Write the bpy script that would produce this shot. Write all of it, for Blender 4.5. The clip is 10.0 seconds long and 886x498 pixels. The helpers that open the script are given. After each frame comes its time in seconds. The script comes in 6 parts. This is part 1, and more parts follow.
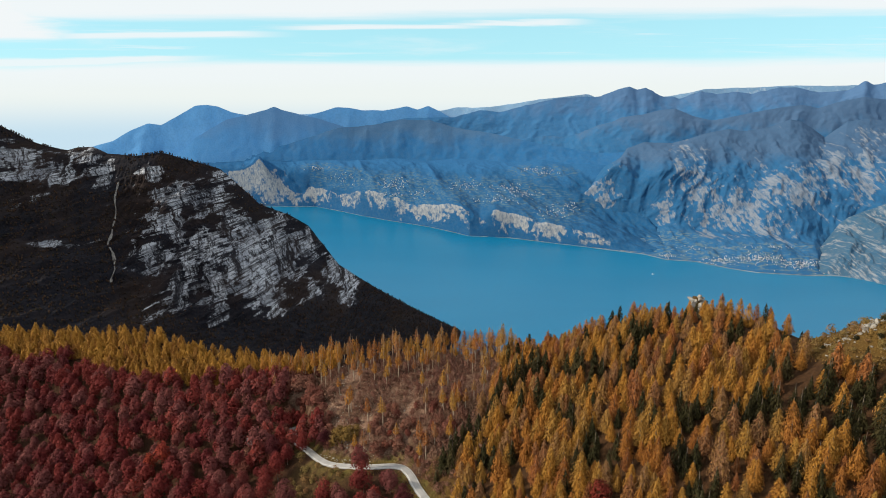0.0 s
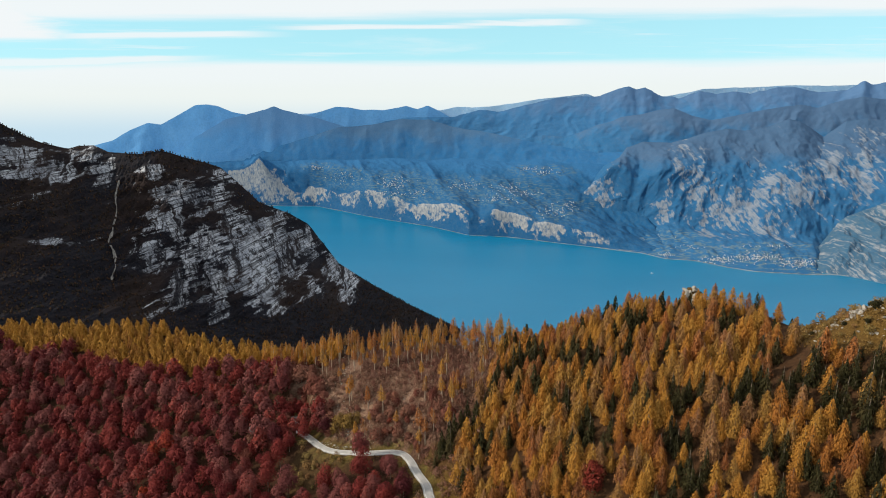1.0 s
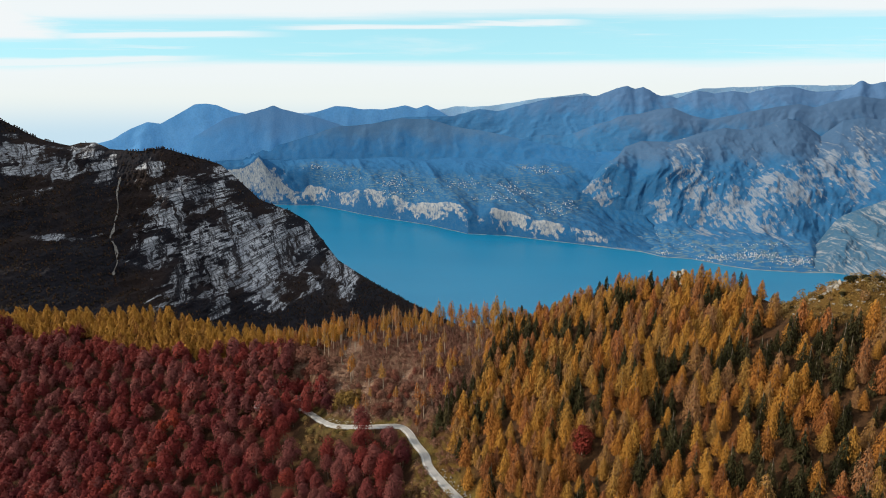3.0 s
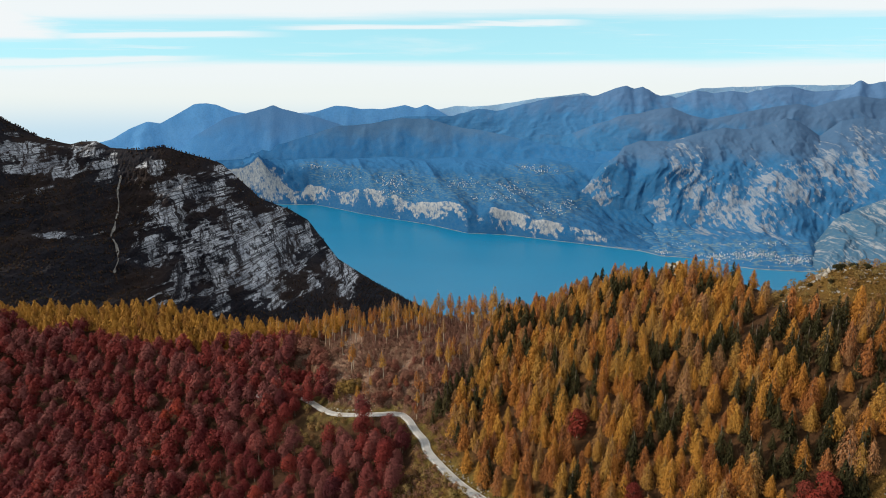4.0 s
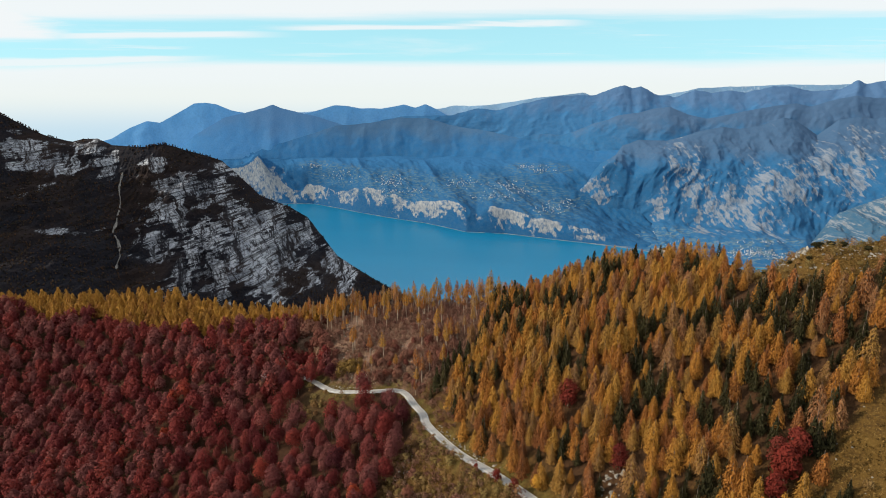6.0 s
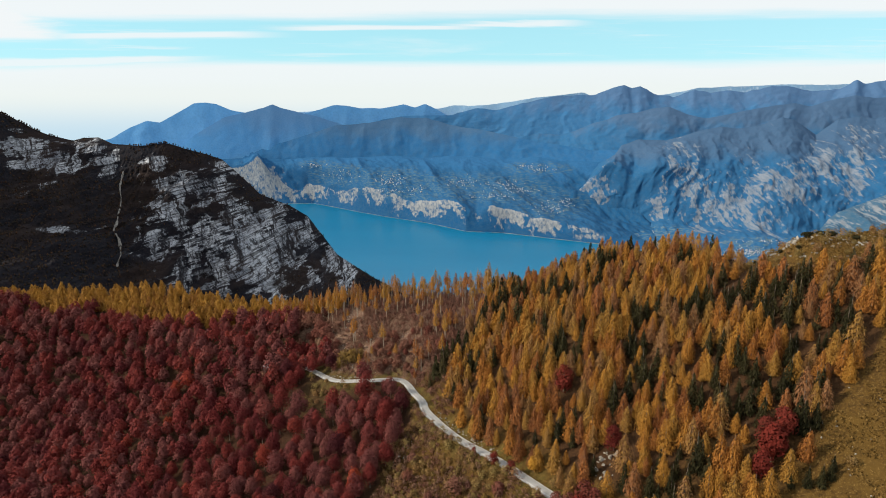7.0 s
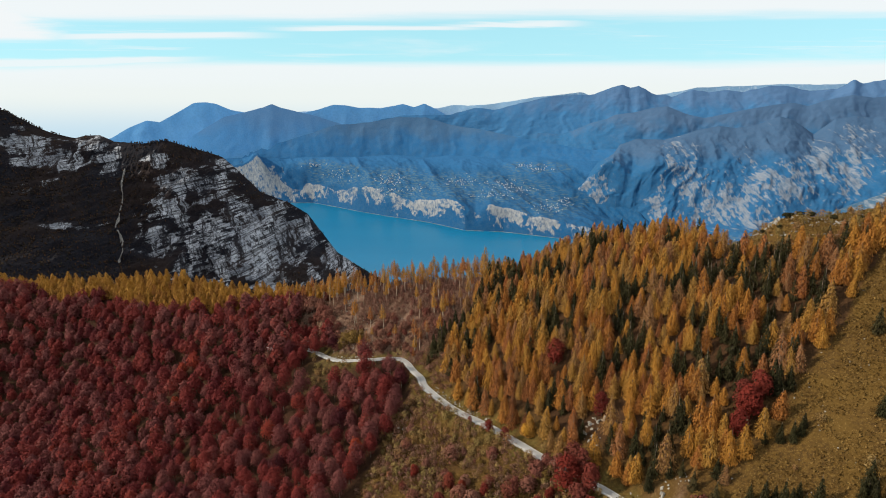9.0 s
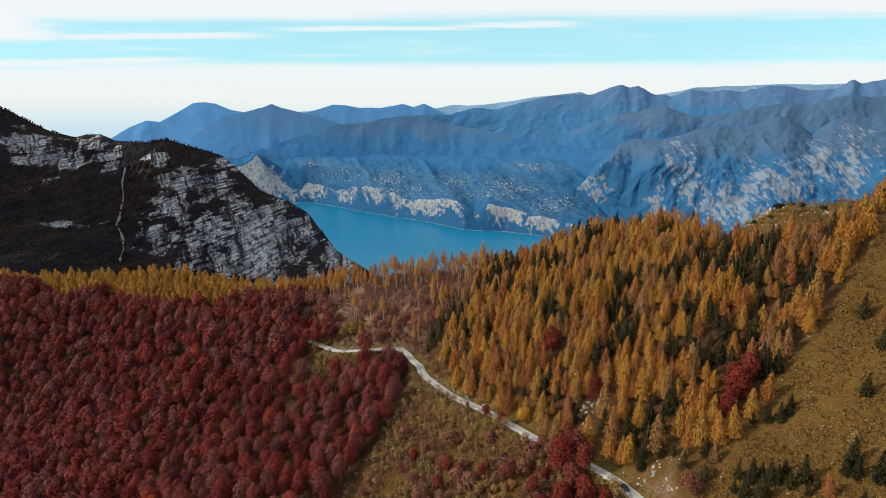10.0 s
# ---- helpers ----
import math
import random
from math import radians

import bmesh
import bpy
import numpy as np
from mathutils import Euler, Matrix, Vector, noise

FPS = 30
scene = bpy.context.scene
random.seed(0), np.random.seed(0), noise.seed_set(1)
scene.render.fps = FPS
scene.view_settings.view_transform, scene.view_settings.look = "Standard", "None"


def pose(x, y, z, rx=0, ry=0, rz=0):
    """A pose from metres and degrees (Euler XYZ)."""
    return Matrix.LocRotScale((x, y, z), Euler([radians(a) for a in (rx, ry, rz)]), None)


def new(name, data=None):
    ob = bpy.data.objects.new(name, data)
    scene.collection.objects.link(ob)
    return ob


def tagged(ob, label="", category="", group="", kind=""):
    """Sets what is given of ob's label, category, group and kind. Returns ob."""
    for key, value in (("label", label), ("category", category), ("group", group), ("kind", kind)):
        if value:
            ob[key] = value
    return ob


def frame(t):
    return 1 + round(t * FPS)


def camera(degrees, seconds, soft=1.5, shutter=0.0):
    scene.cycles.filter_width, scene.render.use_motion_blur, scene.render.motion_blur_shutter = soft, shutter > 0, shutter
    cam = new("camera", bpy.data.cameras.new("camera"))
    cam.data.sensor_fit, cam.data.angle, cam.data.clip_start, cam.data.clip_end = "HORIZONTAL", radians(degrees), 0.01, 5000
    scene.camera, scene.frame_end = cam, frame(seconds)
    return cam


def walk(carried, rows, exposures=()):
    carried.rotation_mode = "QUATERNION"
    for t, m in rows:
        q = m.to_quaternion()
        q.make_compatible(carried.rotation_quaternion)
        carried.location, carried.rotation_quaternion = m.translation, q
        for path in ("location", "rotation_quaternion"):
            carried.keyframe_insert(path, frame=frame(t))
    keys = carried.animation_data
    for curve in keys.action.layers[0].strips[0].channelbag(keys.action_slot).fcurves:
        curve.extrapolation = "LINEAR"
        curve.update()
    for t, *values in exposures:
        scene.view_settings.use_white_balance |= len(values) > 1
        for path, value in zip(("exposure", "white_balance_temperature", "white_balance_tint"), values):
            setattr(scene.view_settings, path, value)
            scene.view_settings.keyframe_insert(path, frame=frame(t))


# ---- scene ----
# The camera sinks and draws back over a mountain saddle above a lake.
PATH = [
    (0, 0.00, 0.00, 170.00, 76.958, -0.000, 0.000),
    (1, 0.30, -7.09, 166.74, 76.960, -0.023, -0.043),
    (2, 0.59, -14.26, 163.50, 76.964, -0.042, -0.084),
    (3, 0.88, -21.50, 160.28, 76.972, -0.058, -0.125),
    (4, 1.18, -28.80, 157.06, 76.982, -0.071, -0.164),
    (5, 1.50, -36.13, 153.82, 76.995, -0.079, -0.202),
    (6, 1.84, -43.47, 150.56, 77.012, -0.085, -0.240),
    (7, 2.22, -50.82, 147.26, 77.031, -0.086, -0.276),
    (8, 2.64, -58.16, 143.91, 77.053, -0.085, -0.312),
    (9, 3.11, -65.46, 140.50, 77.077, -0.079, -0.346),
    (10, 3.64, -72.71, 137.00, 77.105, -0.070, -0.379),
]
cam = camera(74.0, 10.0, soft=1.0)
walk(cam, [(t, pose(x, y, z, rx, ry, rz)) for t, x, y, z, rx, ry, rz in PATH], exposures=[(0, 0.0), (10, 0.0)])

# ---- light: low autumn sun from one side, thin cirrus over a pale sky ----
SUN_DIR = Vector((-0.84, -0.08, 0.50)).normalized()
sun = new("sun", bpy.data.lights.new("sun", "SUN"))
sun.data.energy, sun.data.angle, sun.data.color = 4.5, radians(0.6), (1.0, 0.88, 0.70)
sun.matrix_world = Matrix.Translation((-400, 0, 500)) @ SUN_DIR.to_track_quat("Z", "Y").to_matrix().to_4x4()

world = bpy.data.worlds.new("sky")
scene.world = world
world.use_nodes = True


def wire(tree):
    """Shortcuts for building a node tree: add a node, link two sockets."""
    def add(kind, **kw):
        n = tree.nodes.new(kind)
        for k, v in kw.items():
            if k in n.inputs:
                n.inputs[k].default_value = v
            else:
                setattr(n, k, v)
        return n
    return add, tree.links.new


def sky_nodes():
    tree = world.node_tree
    tree.nodes.clear()
    add, link = wire(tree)
    air = add("ShaderNodeTexSky", sky_type="NISHITA", sun_disc=False, sun_elevation=math.asin(SUN_DIR.z),
              sun_rotation=math.atan2(SUN_DIR.x, SUN_DIR.y), altitude=1700, air_density=1.0, dust_density=1.0, ozone_density=2.0)
    at = add("ShaderNodeTexCoord")
    sep = add("ShaderNodeSeparateXYZ")
    link(at.outputs["Generated"], sep.inputs[0])
    # the sky as seen over the lake: breadth and rise, each by the distance ahead
    ahead = math_node(add, link, "MAXIMUM", math_node(add, link, "ABSOLUTE", sep.outputs["Y"], 0.0), 0.08)
    u = math_node(add, link, "DIVIDE", sep.outputs["X"], ahead)
    v = math_node(add, link, "DIVIDE", sep.outputs["Z"], ahead)
    flat = add("ShaderNodeCombineXYZ")
    link(u, flat.inputs[0])
    link(v, flat.inputs[1])

    def streaks(scale, squash, seed, detail=7.0, tilt=0.0):
        mp = add("ShaderNodeMapping")
        mp.inputs["Scale"].default_value, mp.inputs["Location"].default_value = (1.0, squash, 1.0), (seed, seed * 2.3, seed)
        mp.inputs["Rotation"].default_value = (0, 0, tilt)
        link(flat.outputs[0], mp.inputs["Vector"])
        n = add("ShaderNodeTexNoise", Scale=scale, Detail=detail, Roughness=0.6, Distortion=0.25)
        link(mp.outputs[0], n.inputs["Vector"])
        return n.outputs["Fac"]

    long_s, fine_s, wisp = streaks(1.6, 22.0, 3.1), streaks(3.0, 34.0, 8.4), streaks(4.0, 9.0, 5.2, 6.0, 0.25)

    def around(value, mid, half, soft):
        """One within half of mid, falling to nothing over soft."""
        d = math_node(add, link, "ABSOLUTE", math_node(add, link, "SUBTRACT", value, mid), 0.0)
        return span(add, link, d, half, half + soft, 1.0, 0.0)

    wob = math_node(add, link, "MULTIPLY", math_node(add, link, "SUBTRACT", long_s, 0.5), 0.030)
    lift = math_node(add, link, "ADD", math_node(add, link, "MULTIPLY", u, -0.006), wob)
    h = math_node(add, link, "ADD", v, lift)
    # the sheet overhead and the veil over the horizon leave a clear blue lane between them
    top = span(add, link, math_node(add, link, "ADD", h, math_node(add, link, "MULTIPLY", fine_s, 0.012)), 0.149, 0.168, 0.0, 0.96)
    veil = span(add, link, h, 0.070, 0.092, 0.95, 0.0)
    left = math_node(add, link, "MULTIPLY", span(add, link, math_node(add, link, "ADD", u, math_node(add, link, "MULTIPLY", wisp, 0.35)), -0.52, -0.36, 1.0, 0.0), span(add, link, h, 0.108, 0.122))
    lines = math_node(add, link, "MULTIPLY", around(h, 0.1225, 0.003, 0.006), around(u, -0.46, 0.10, 0.14))
    lines = math_node(add, link, "MAXIMUM", lines, math_node(add, link, "MULTIPLY", around(h, 0.1365, 0.002, 0.005), around(u, -0.10, 0.09, 0.12)))
    lines = math_node(add, link, "MAXIMUM", lines, math_node(add, link, "MULTIPLY", around(h, 0.0865, 0.004, 0.006), around(u, -0.62, 0.14, 0.16)))
    lines = math_node(add, link, "MAXIMUM", lines, math_node(add, link, "MULTIPLY", around(h, 0.142, 0.001, 0.004), around(u, 0.12, 0.05, 0.10)))
    loose = math_node(add, link, "MAXIMUM", span(add, link, fine_s, 0.56, 0.74, 0.0, 0.55), span(add, link, wisp, 0.50, 0.80, 0.0, 0.45))
    thin = math_node(add, link, "MAXIMUM", math_node(add, link, "MAXIMUM", top, veil), math_node(add, link, "MAXIMUM", left, math_node(add, link, "MULTIPLY", lines, 0.85)))
    both = math_node(add, link, "MAXIMUM", thin, loose)
    milky = span(add, link, sep.outputs["Z"], 0.10, 0.55, 0.72, 0.0)
    pale = mixed(add, link, milky, air.outputs[0], (3.5, 7.0, 7.5))
    whites = mixed(add, link, span(add, link, h, 0.02, 0.085), (6.45, 6.75, 6.55), (6.6, 6.9, 7.0))
    cover = mixed(add, link, both, pale, whites)
    # blue air over the far plain, below the horizon
    cover = mixed(add, link, span(add, link, sep.outputs["Z"], -0.035, 0.028, 0.85, 0.0), cover, (3.9, 5.4, 6.4))
    back = add("ShaderNodeBackground", Strength=0.135)
    link(cover, back.inputs["Color"])
    end = add("ShaderNodeOutputWorld")
    link(back.outputs[0], end.inputs["Surface"])



# ---- materials ----
def material(name, rough=0.85, spec=0.25):
    m = bpy.data.materials.new(name)
    m.use_nodes = True
    t = m.node_tree
    t.nodes.clear()
    add, link = wire(t)
    end = add("ShaderNodeOutputMaterial")
    b = add("ShaderNodeBsdfPrincipled", Roughness=rough)
    b.inputs["Specular IOR Level"].default_value = spec
    link(b.outputs[0], end.inputs["Surface"])
    return m, b, add, link


def ramp(add, stops):
    r = add("ShaderNodeValToRGB")
    e = r.color_ramp.elements
    while len(e) < len(stops):
        e.new(0.5)
    for el, (p, c) in zip(e, stops):
        el.position, el.color = p, (*c, 1) if len(c) == 3 else c
    return r


def noise_at(add, link, scale, detail=5.0, rough=0.55, stretch=None, turn=(0, 0, 0), distort=0.0):
    co = add("ShaderNodeTexCoord")
    n = add("ShaderNodeTexNoise", Scale=scale, Detail=detail, Roughness=rough, Distortion=distort)
    if stretch:
        mp = add("ShaderNodeMapping")
        mp.vector_type = "TEXTURE"
        mp.inputs["Scale"].default_value, mp.inputs["Rotation"].default_value = tuple(1 / v for v in stretch), turn
        link(co.outputs["Object"], mp.inputs["Vector"])
        link(mp.outputs[0], n.inputs["Vector"])
    else:
        link(co.outputs["Object"], n.inputs["Vector"])
    return n.outputs["Fac"]


def mixed(add, link, fac, a, b, blend="MIX"):
    m = add("ShaderNodeMix", data_type="RGBA", blend_type=blend)
    for key, v in (("Factor", fac), ("A", a), ("B", b)):
        if isinstance(v, bpy.types.NodeSocket):
            link(v, m.inputs[key])
        elif key == "Factor":
            m.inputs[key].default_value = v
        else:
            m.inputs[key].default_value = (*v, 1)
    return m.outputs["Result"]


def span(add, link, value, a, b, lo=0.0, hi=1.0):
    r = add("ShaderNodeMapRange", interpolation_type="SMOOTHSTEP")
    for k, v in (("From Min", a), ("From Max", b), ("To Min", lo), ("To Max", hi)):
        r.inputs[k].default_value = v
    link(value, r.inputs["Value"])
    return r.outputs[0]


def math_node(add, link, op, a, b):
    m = add("ShaderNodeMath", operation=op)
    for i, v in enumerate((a, b)):
        if isinstance(v, bpy.types.NodeSocket):
            link(v, m.inputs[i])
        else:
            m.inputs[i].default_value = v
    return m.outputs[0]


def bump(add, link, b, height, strength, distance):
    n = add("ShaderNodeBump", Strength=strength, Distance=distance)
    link(height, n.inputs["Height"])
    link(n.outputs[0], b.inputs["Normal"])


sky_nodes()


def leaf_mat(name, stops, per_tree="random", through_light=0.15):
    """Foliage: one tone a tree, smaller shifts from leaf tuft to leaf tuft, a little light passing through."""
    m, b, add, link = material(name, 0.8, 0.12)
    if per_tree == "random":
        info = add("ShaderNodeObjectInfo")
        patch = add("ShaderNodeTexNoise", Scale=0.045, Detail=2.0)
        link(info.outputs["Location"], patch.inputs["Vector"])
        tone = math_node(add, link, "MULTIPLY_ADD", patch.outputs["Fac"], 1.5)
        tone.node.inputs[2].default_value = -0.56
        tone = math_node(add, link, "ADD", tone, math_node(add, link, "MULTIPLY", info.outputs["Random"], 0.62))
    else:
        tone = add("ShaderNodeAttribute", attribute_name="tone").outputs["Fac"]
    tuft = add("ShaderNodeNewGeometry").outputs["Random Per Island"]
    r = ramp(add, stops)
    f = math_node(add, link, "MULTIPLY_ADD", tuft, 0.10)
    f.node.inputs[2].default_value = -0.05
    s = math_node(add, link, "ADD", f, tone)
    link(s, r.inputs["Fac"])
    link(r.outputs["Color"], b.inputs["Base Color"])
    tr = add("ShaderNodeBsdfTranslucent")
    link(r.outputs["Color"], tr.inputs["Color"])
    mx = add("ShaderNodeMixShader")
    mx.inputs[0].default_value = through_light
    link(b.outputs[0], mx.inputs[1])
    link(tr.outputs[0], mx.inputs[2])
    end = [n for n in m.node_tree.nodes if n.type == "OUTPUT_MATERIAL"][0]
    link(mx.outputs[0], end.inputs["Surface"])
    return m


LARCH_TONES = [(0.0, (0.167, 0.065, 0.028)), (0.14, (0.263, 0.097, 0.028)), (0.30, (0.355, 0.150, 0.030)), (0.46, (0.396, 0.192, 0.034)), (0.60, (0.325, 0.177, 0.042)), (0.72, (0.239, 0.123, 0.064)), (0.82, (0.339, 0.120, 0.030)), (0.90, (0.201, 0.087, 0.050)), (1.0, (0.358, 0.165, 0.032))]
BEECH_TONES = [(0.0, (0.056, 0.011, 0.014)), (0.22, (0.100, 0.015, 0.016)), (0.42, (0.152, 0.022, 0.018)), (0.56, (0.118, 0.034, 0.033)), (0.74, (0.155, 0.049, 0.044)), (0.86, (0.188, 0.025, 0.017)), (0.95, (0.255, 0.040, 0.017)), (1.0, (0.32, 0.072, 0.020))]
SPRUCE_TONES = [(0.0, (0.017, 0.016, 0.006)), (0.6, (0.031, 0.028, 0.010)), (1.0, (0.058, 0.045, 0.018))]
MAT = {}
for per in ("random", "attr"):
    MAT["larch", per] = leaf_mat("larch needles " + per, LARCH_TONES, per)
    MAT["beech", per] = leaf_mat("beech leaves " + per, BEECH_TONES, per)
    MAT["spruce", per] = leaf_mat("spruce needles " + per, SPRUCE_TONES, per, 0.1)
MAT["crimson", "random"] = leaf_mat("crimson leaves", [(0.0, (0.095, 0.015, 0.011)), (0.5, (0.145, 0.019, 0.012)), (0.8, (0.120, 0.032, 0.023)), (1.0, (0.17, 0.026, 0.011))])
MAT["scrub", "attr"] = leaf_mat("scrub leaves", [(0.0, (0.13, 0.058, 0.032)), (0.3, (0.20, 0.11, 0.045)), (0.6, (0.17, 0.125, 0.042)), (0.8, (0.25, 0.16, 0.065)), (1.0, (0.19, 0.06, 0.035))], "attr")
MAT["redbush", "random"] = leaf_mat("russet bush leaves", [(0.0, (0.12, 0.030, 0.020)), (0.4, (0.16, 0.055, 0.040)), (0.7, (0.19, 0.090, 0.062)), (1.0, (0.17, 0.034, 0.02))])
MAT["brush", "attr"] = leaf_mat("brown brush", [(0.0, (0.115, 0.044, 0.034)), (0.4, (0.180, 0.085, 0.062)), (0.7, (0.22, 0.13, 0.09)), (1.0, (0.16, 0.06, 0.045))], "attr")
MAT["grass", "attr"] = leaf_mat("dry grass", [(0.0, (0.070, 0.040, 0.013)), (0.5, (0.15, 0.088, 0.024)), (1.0, (0.30, 0.190, 0.066))], "attr", 0.35)
MAT["olive", "random"] = leaf_mat("olive bush leaves", [(0.0, (0.11, 0.064, 0.018)), (0.5, (0.165, 0.100, 0.026)), (1.0, (0.20, 0.115, 0.045))])
MAT["pine", "random"] = leaf_mat("dwarf pine needles", SPRUCE_TONES, "random", 0.1)
MAT["ochre", "attr"] = leaf_mat("ochre larch needles", [(0.0, (0.21, 0.085, 0.026)), (0.3, (0.30, 0.148, 0.030)), (0.6, (0.35, 0.180, 0.032)), (0.85, (0.26, 0.128, 0.032)), (1.0, (0.20, 0.060, 0.026))], "attr")
MAT["gold", "random"] = leaf_mat("golden leaves", [(0.0, (0.42, 0.20, 0.03)), (1.0, (0.50, 0.27, 0.035))])


def bark_mat(name, a, b_):
    m, b, add, link = material(name, 0.9, 0.15)
    f = noise_at(add, link, 3.0, 4, 0.6, (1, 1, 0.2))
    link(mixed(add, link, span(add, link, f, 0.35, 0.65), a, b_), b.inputs["Base Color"])
    bump(add, link, b, f, 0.5, 0.05)
    return m


BARK = bark_mat("grey brown bark", (0.10, 0.075, 0.055), (0.22, 0.18, 0.14))
BARK_PALE = bark_mat("pale larch bark", (0.22, 0.165, 0.12), (0.42, 0.34, 0.26))


def ground_mat():
    """Autumn mountain ground: dry grass, leaf litter, bare soil and small stones."""
    m, b, add, link = material("mountain ground", 0.95, 0.1)
    zone = add("ShaderNodeAttribute", attribute_name="zone")
    sep = add("ShaderNodeSeparateColor")
    link(zone.outputs["Color"], sep.inputs[0])
    big = noise_at(add, link, 0.05, 6, 0.6)
    small = noise_at(add, link, 0.9, 6, 0.65)
    fine = noise_at(add, link, 1.6, 5, 0.75)
    # Leaf litter, its colour lowered further for the shade between the trees.
    litter = mixed(add, link, span(add, link, small, 0.3, 0.7), (0.026, 0.013, 0.008), (0.058, 0.028, 0.015))
    grass = mixed(add, link, span(add, link, small, 0.3, 0.7), (0.044, 0.024, 0.008), (0.108, 0.061, 0.015))
    grass = mixed(add, link, span(add, link, big, 0.45, 0.68), grass, (0.100, 0.057, 0.014))
    grass = mixed(add, link, span(add, link, fine, 0.54, 0.66, 0, 0.8), grass, (0.215, 0.135, 0.045))
    bare = mixed(add, link, span(add, link, small, 0.35, 0.65), (0.115, 0.060, 0.042), (0.225, 0.145, 0.100))
    bare = mixed(add, link, span(add, link, fine, 0.60, 0.70), bare, (0.38, 0.33, 0.27))
    green = mixed(add, link, span(add, link, small, 0.3, 0.7), (0.085, 0.070, 0.020), (0.155, 0.118, 0.034))
    c = mixed(add, link, sep.outputs["Red"], litter, grass)
    c = mixed(add, link, sep.outputs["Green"], c, bare)
    c = mixed(add, link, sep.outputs["Blue"], c, green)
    link(c, b.inputs["Base Color"])
    h = math_node(add, link, "ADD", small, fine)
    bump(add, link, b, h, 0.7, 0.5)
    return m


def rock_mat(name, pale, dark, size):
    m, b, add, link = material(name, 0.9, 0.2)
    f = noise_at(add, link, size, 8, 0.65)
    g = noise_at(add, link, size * 5, 6, 0.7)
    c = mixed(add, link, span(add, link, f, 0.35, 0.65), dark, pale)
    c = mixed(add, link, span(add, link, g, 0.55, 0.75, 0, 0.6), c, tuple(v * 0.45 for v in dark))
    link(c, b.inputs["Base Color"])
    bump(add, link, b, g, 0.8, 0.4 / size * 0.1)
    return m


LIMESTONE = rock_mat("pale limestone", (0.33, 0.31, 0.275), (0.16, 0.145, 0.125), 0.9)


def cells(add, link, scale, stretch, turn):
    """Distance from the joints of a rock face that is split into long blocks."""
    co = add("ShaderNodeTexCoord")
    mp = add("ShaderNodeMapping")
    mp.vector_type = "TEXTURE"
    mp.inputs["Scale"].default_value, mp.inputs["Rotation"].default_value = tuple(1 / v for v in stretch), (0, turn, 0)
    link(co.outputs["Object"], mp.inputs["Vector"])
    wob = add("ShaderNodeTexNoise", Scale=scale * 1.5, Detail=4.0)
    link(mp.outputs[0], wob.inputs["Vector"])
    vec = add("ShaderNodeVectorMath", operation="MULTIPLY_ADD")
    link(wob.outputs["Color"], vec.inputs[0])
    vec.inputs[1].default_value = (0.9 / scale,) * 3
    link(mp.outputs[0], vec.inputs[2])
    vo = add("ShaderNodeTexVoronoi", feature="DISTANCE_TO_EDGE", Scale=scale)
    link(vec.outputs[0], vo.inputs["Vector"])
    return vo.outputs["Distance"]


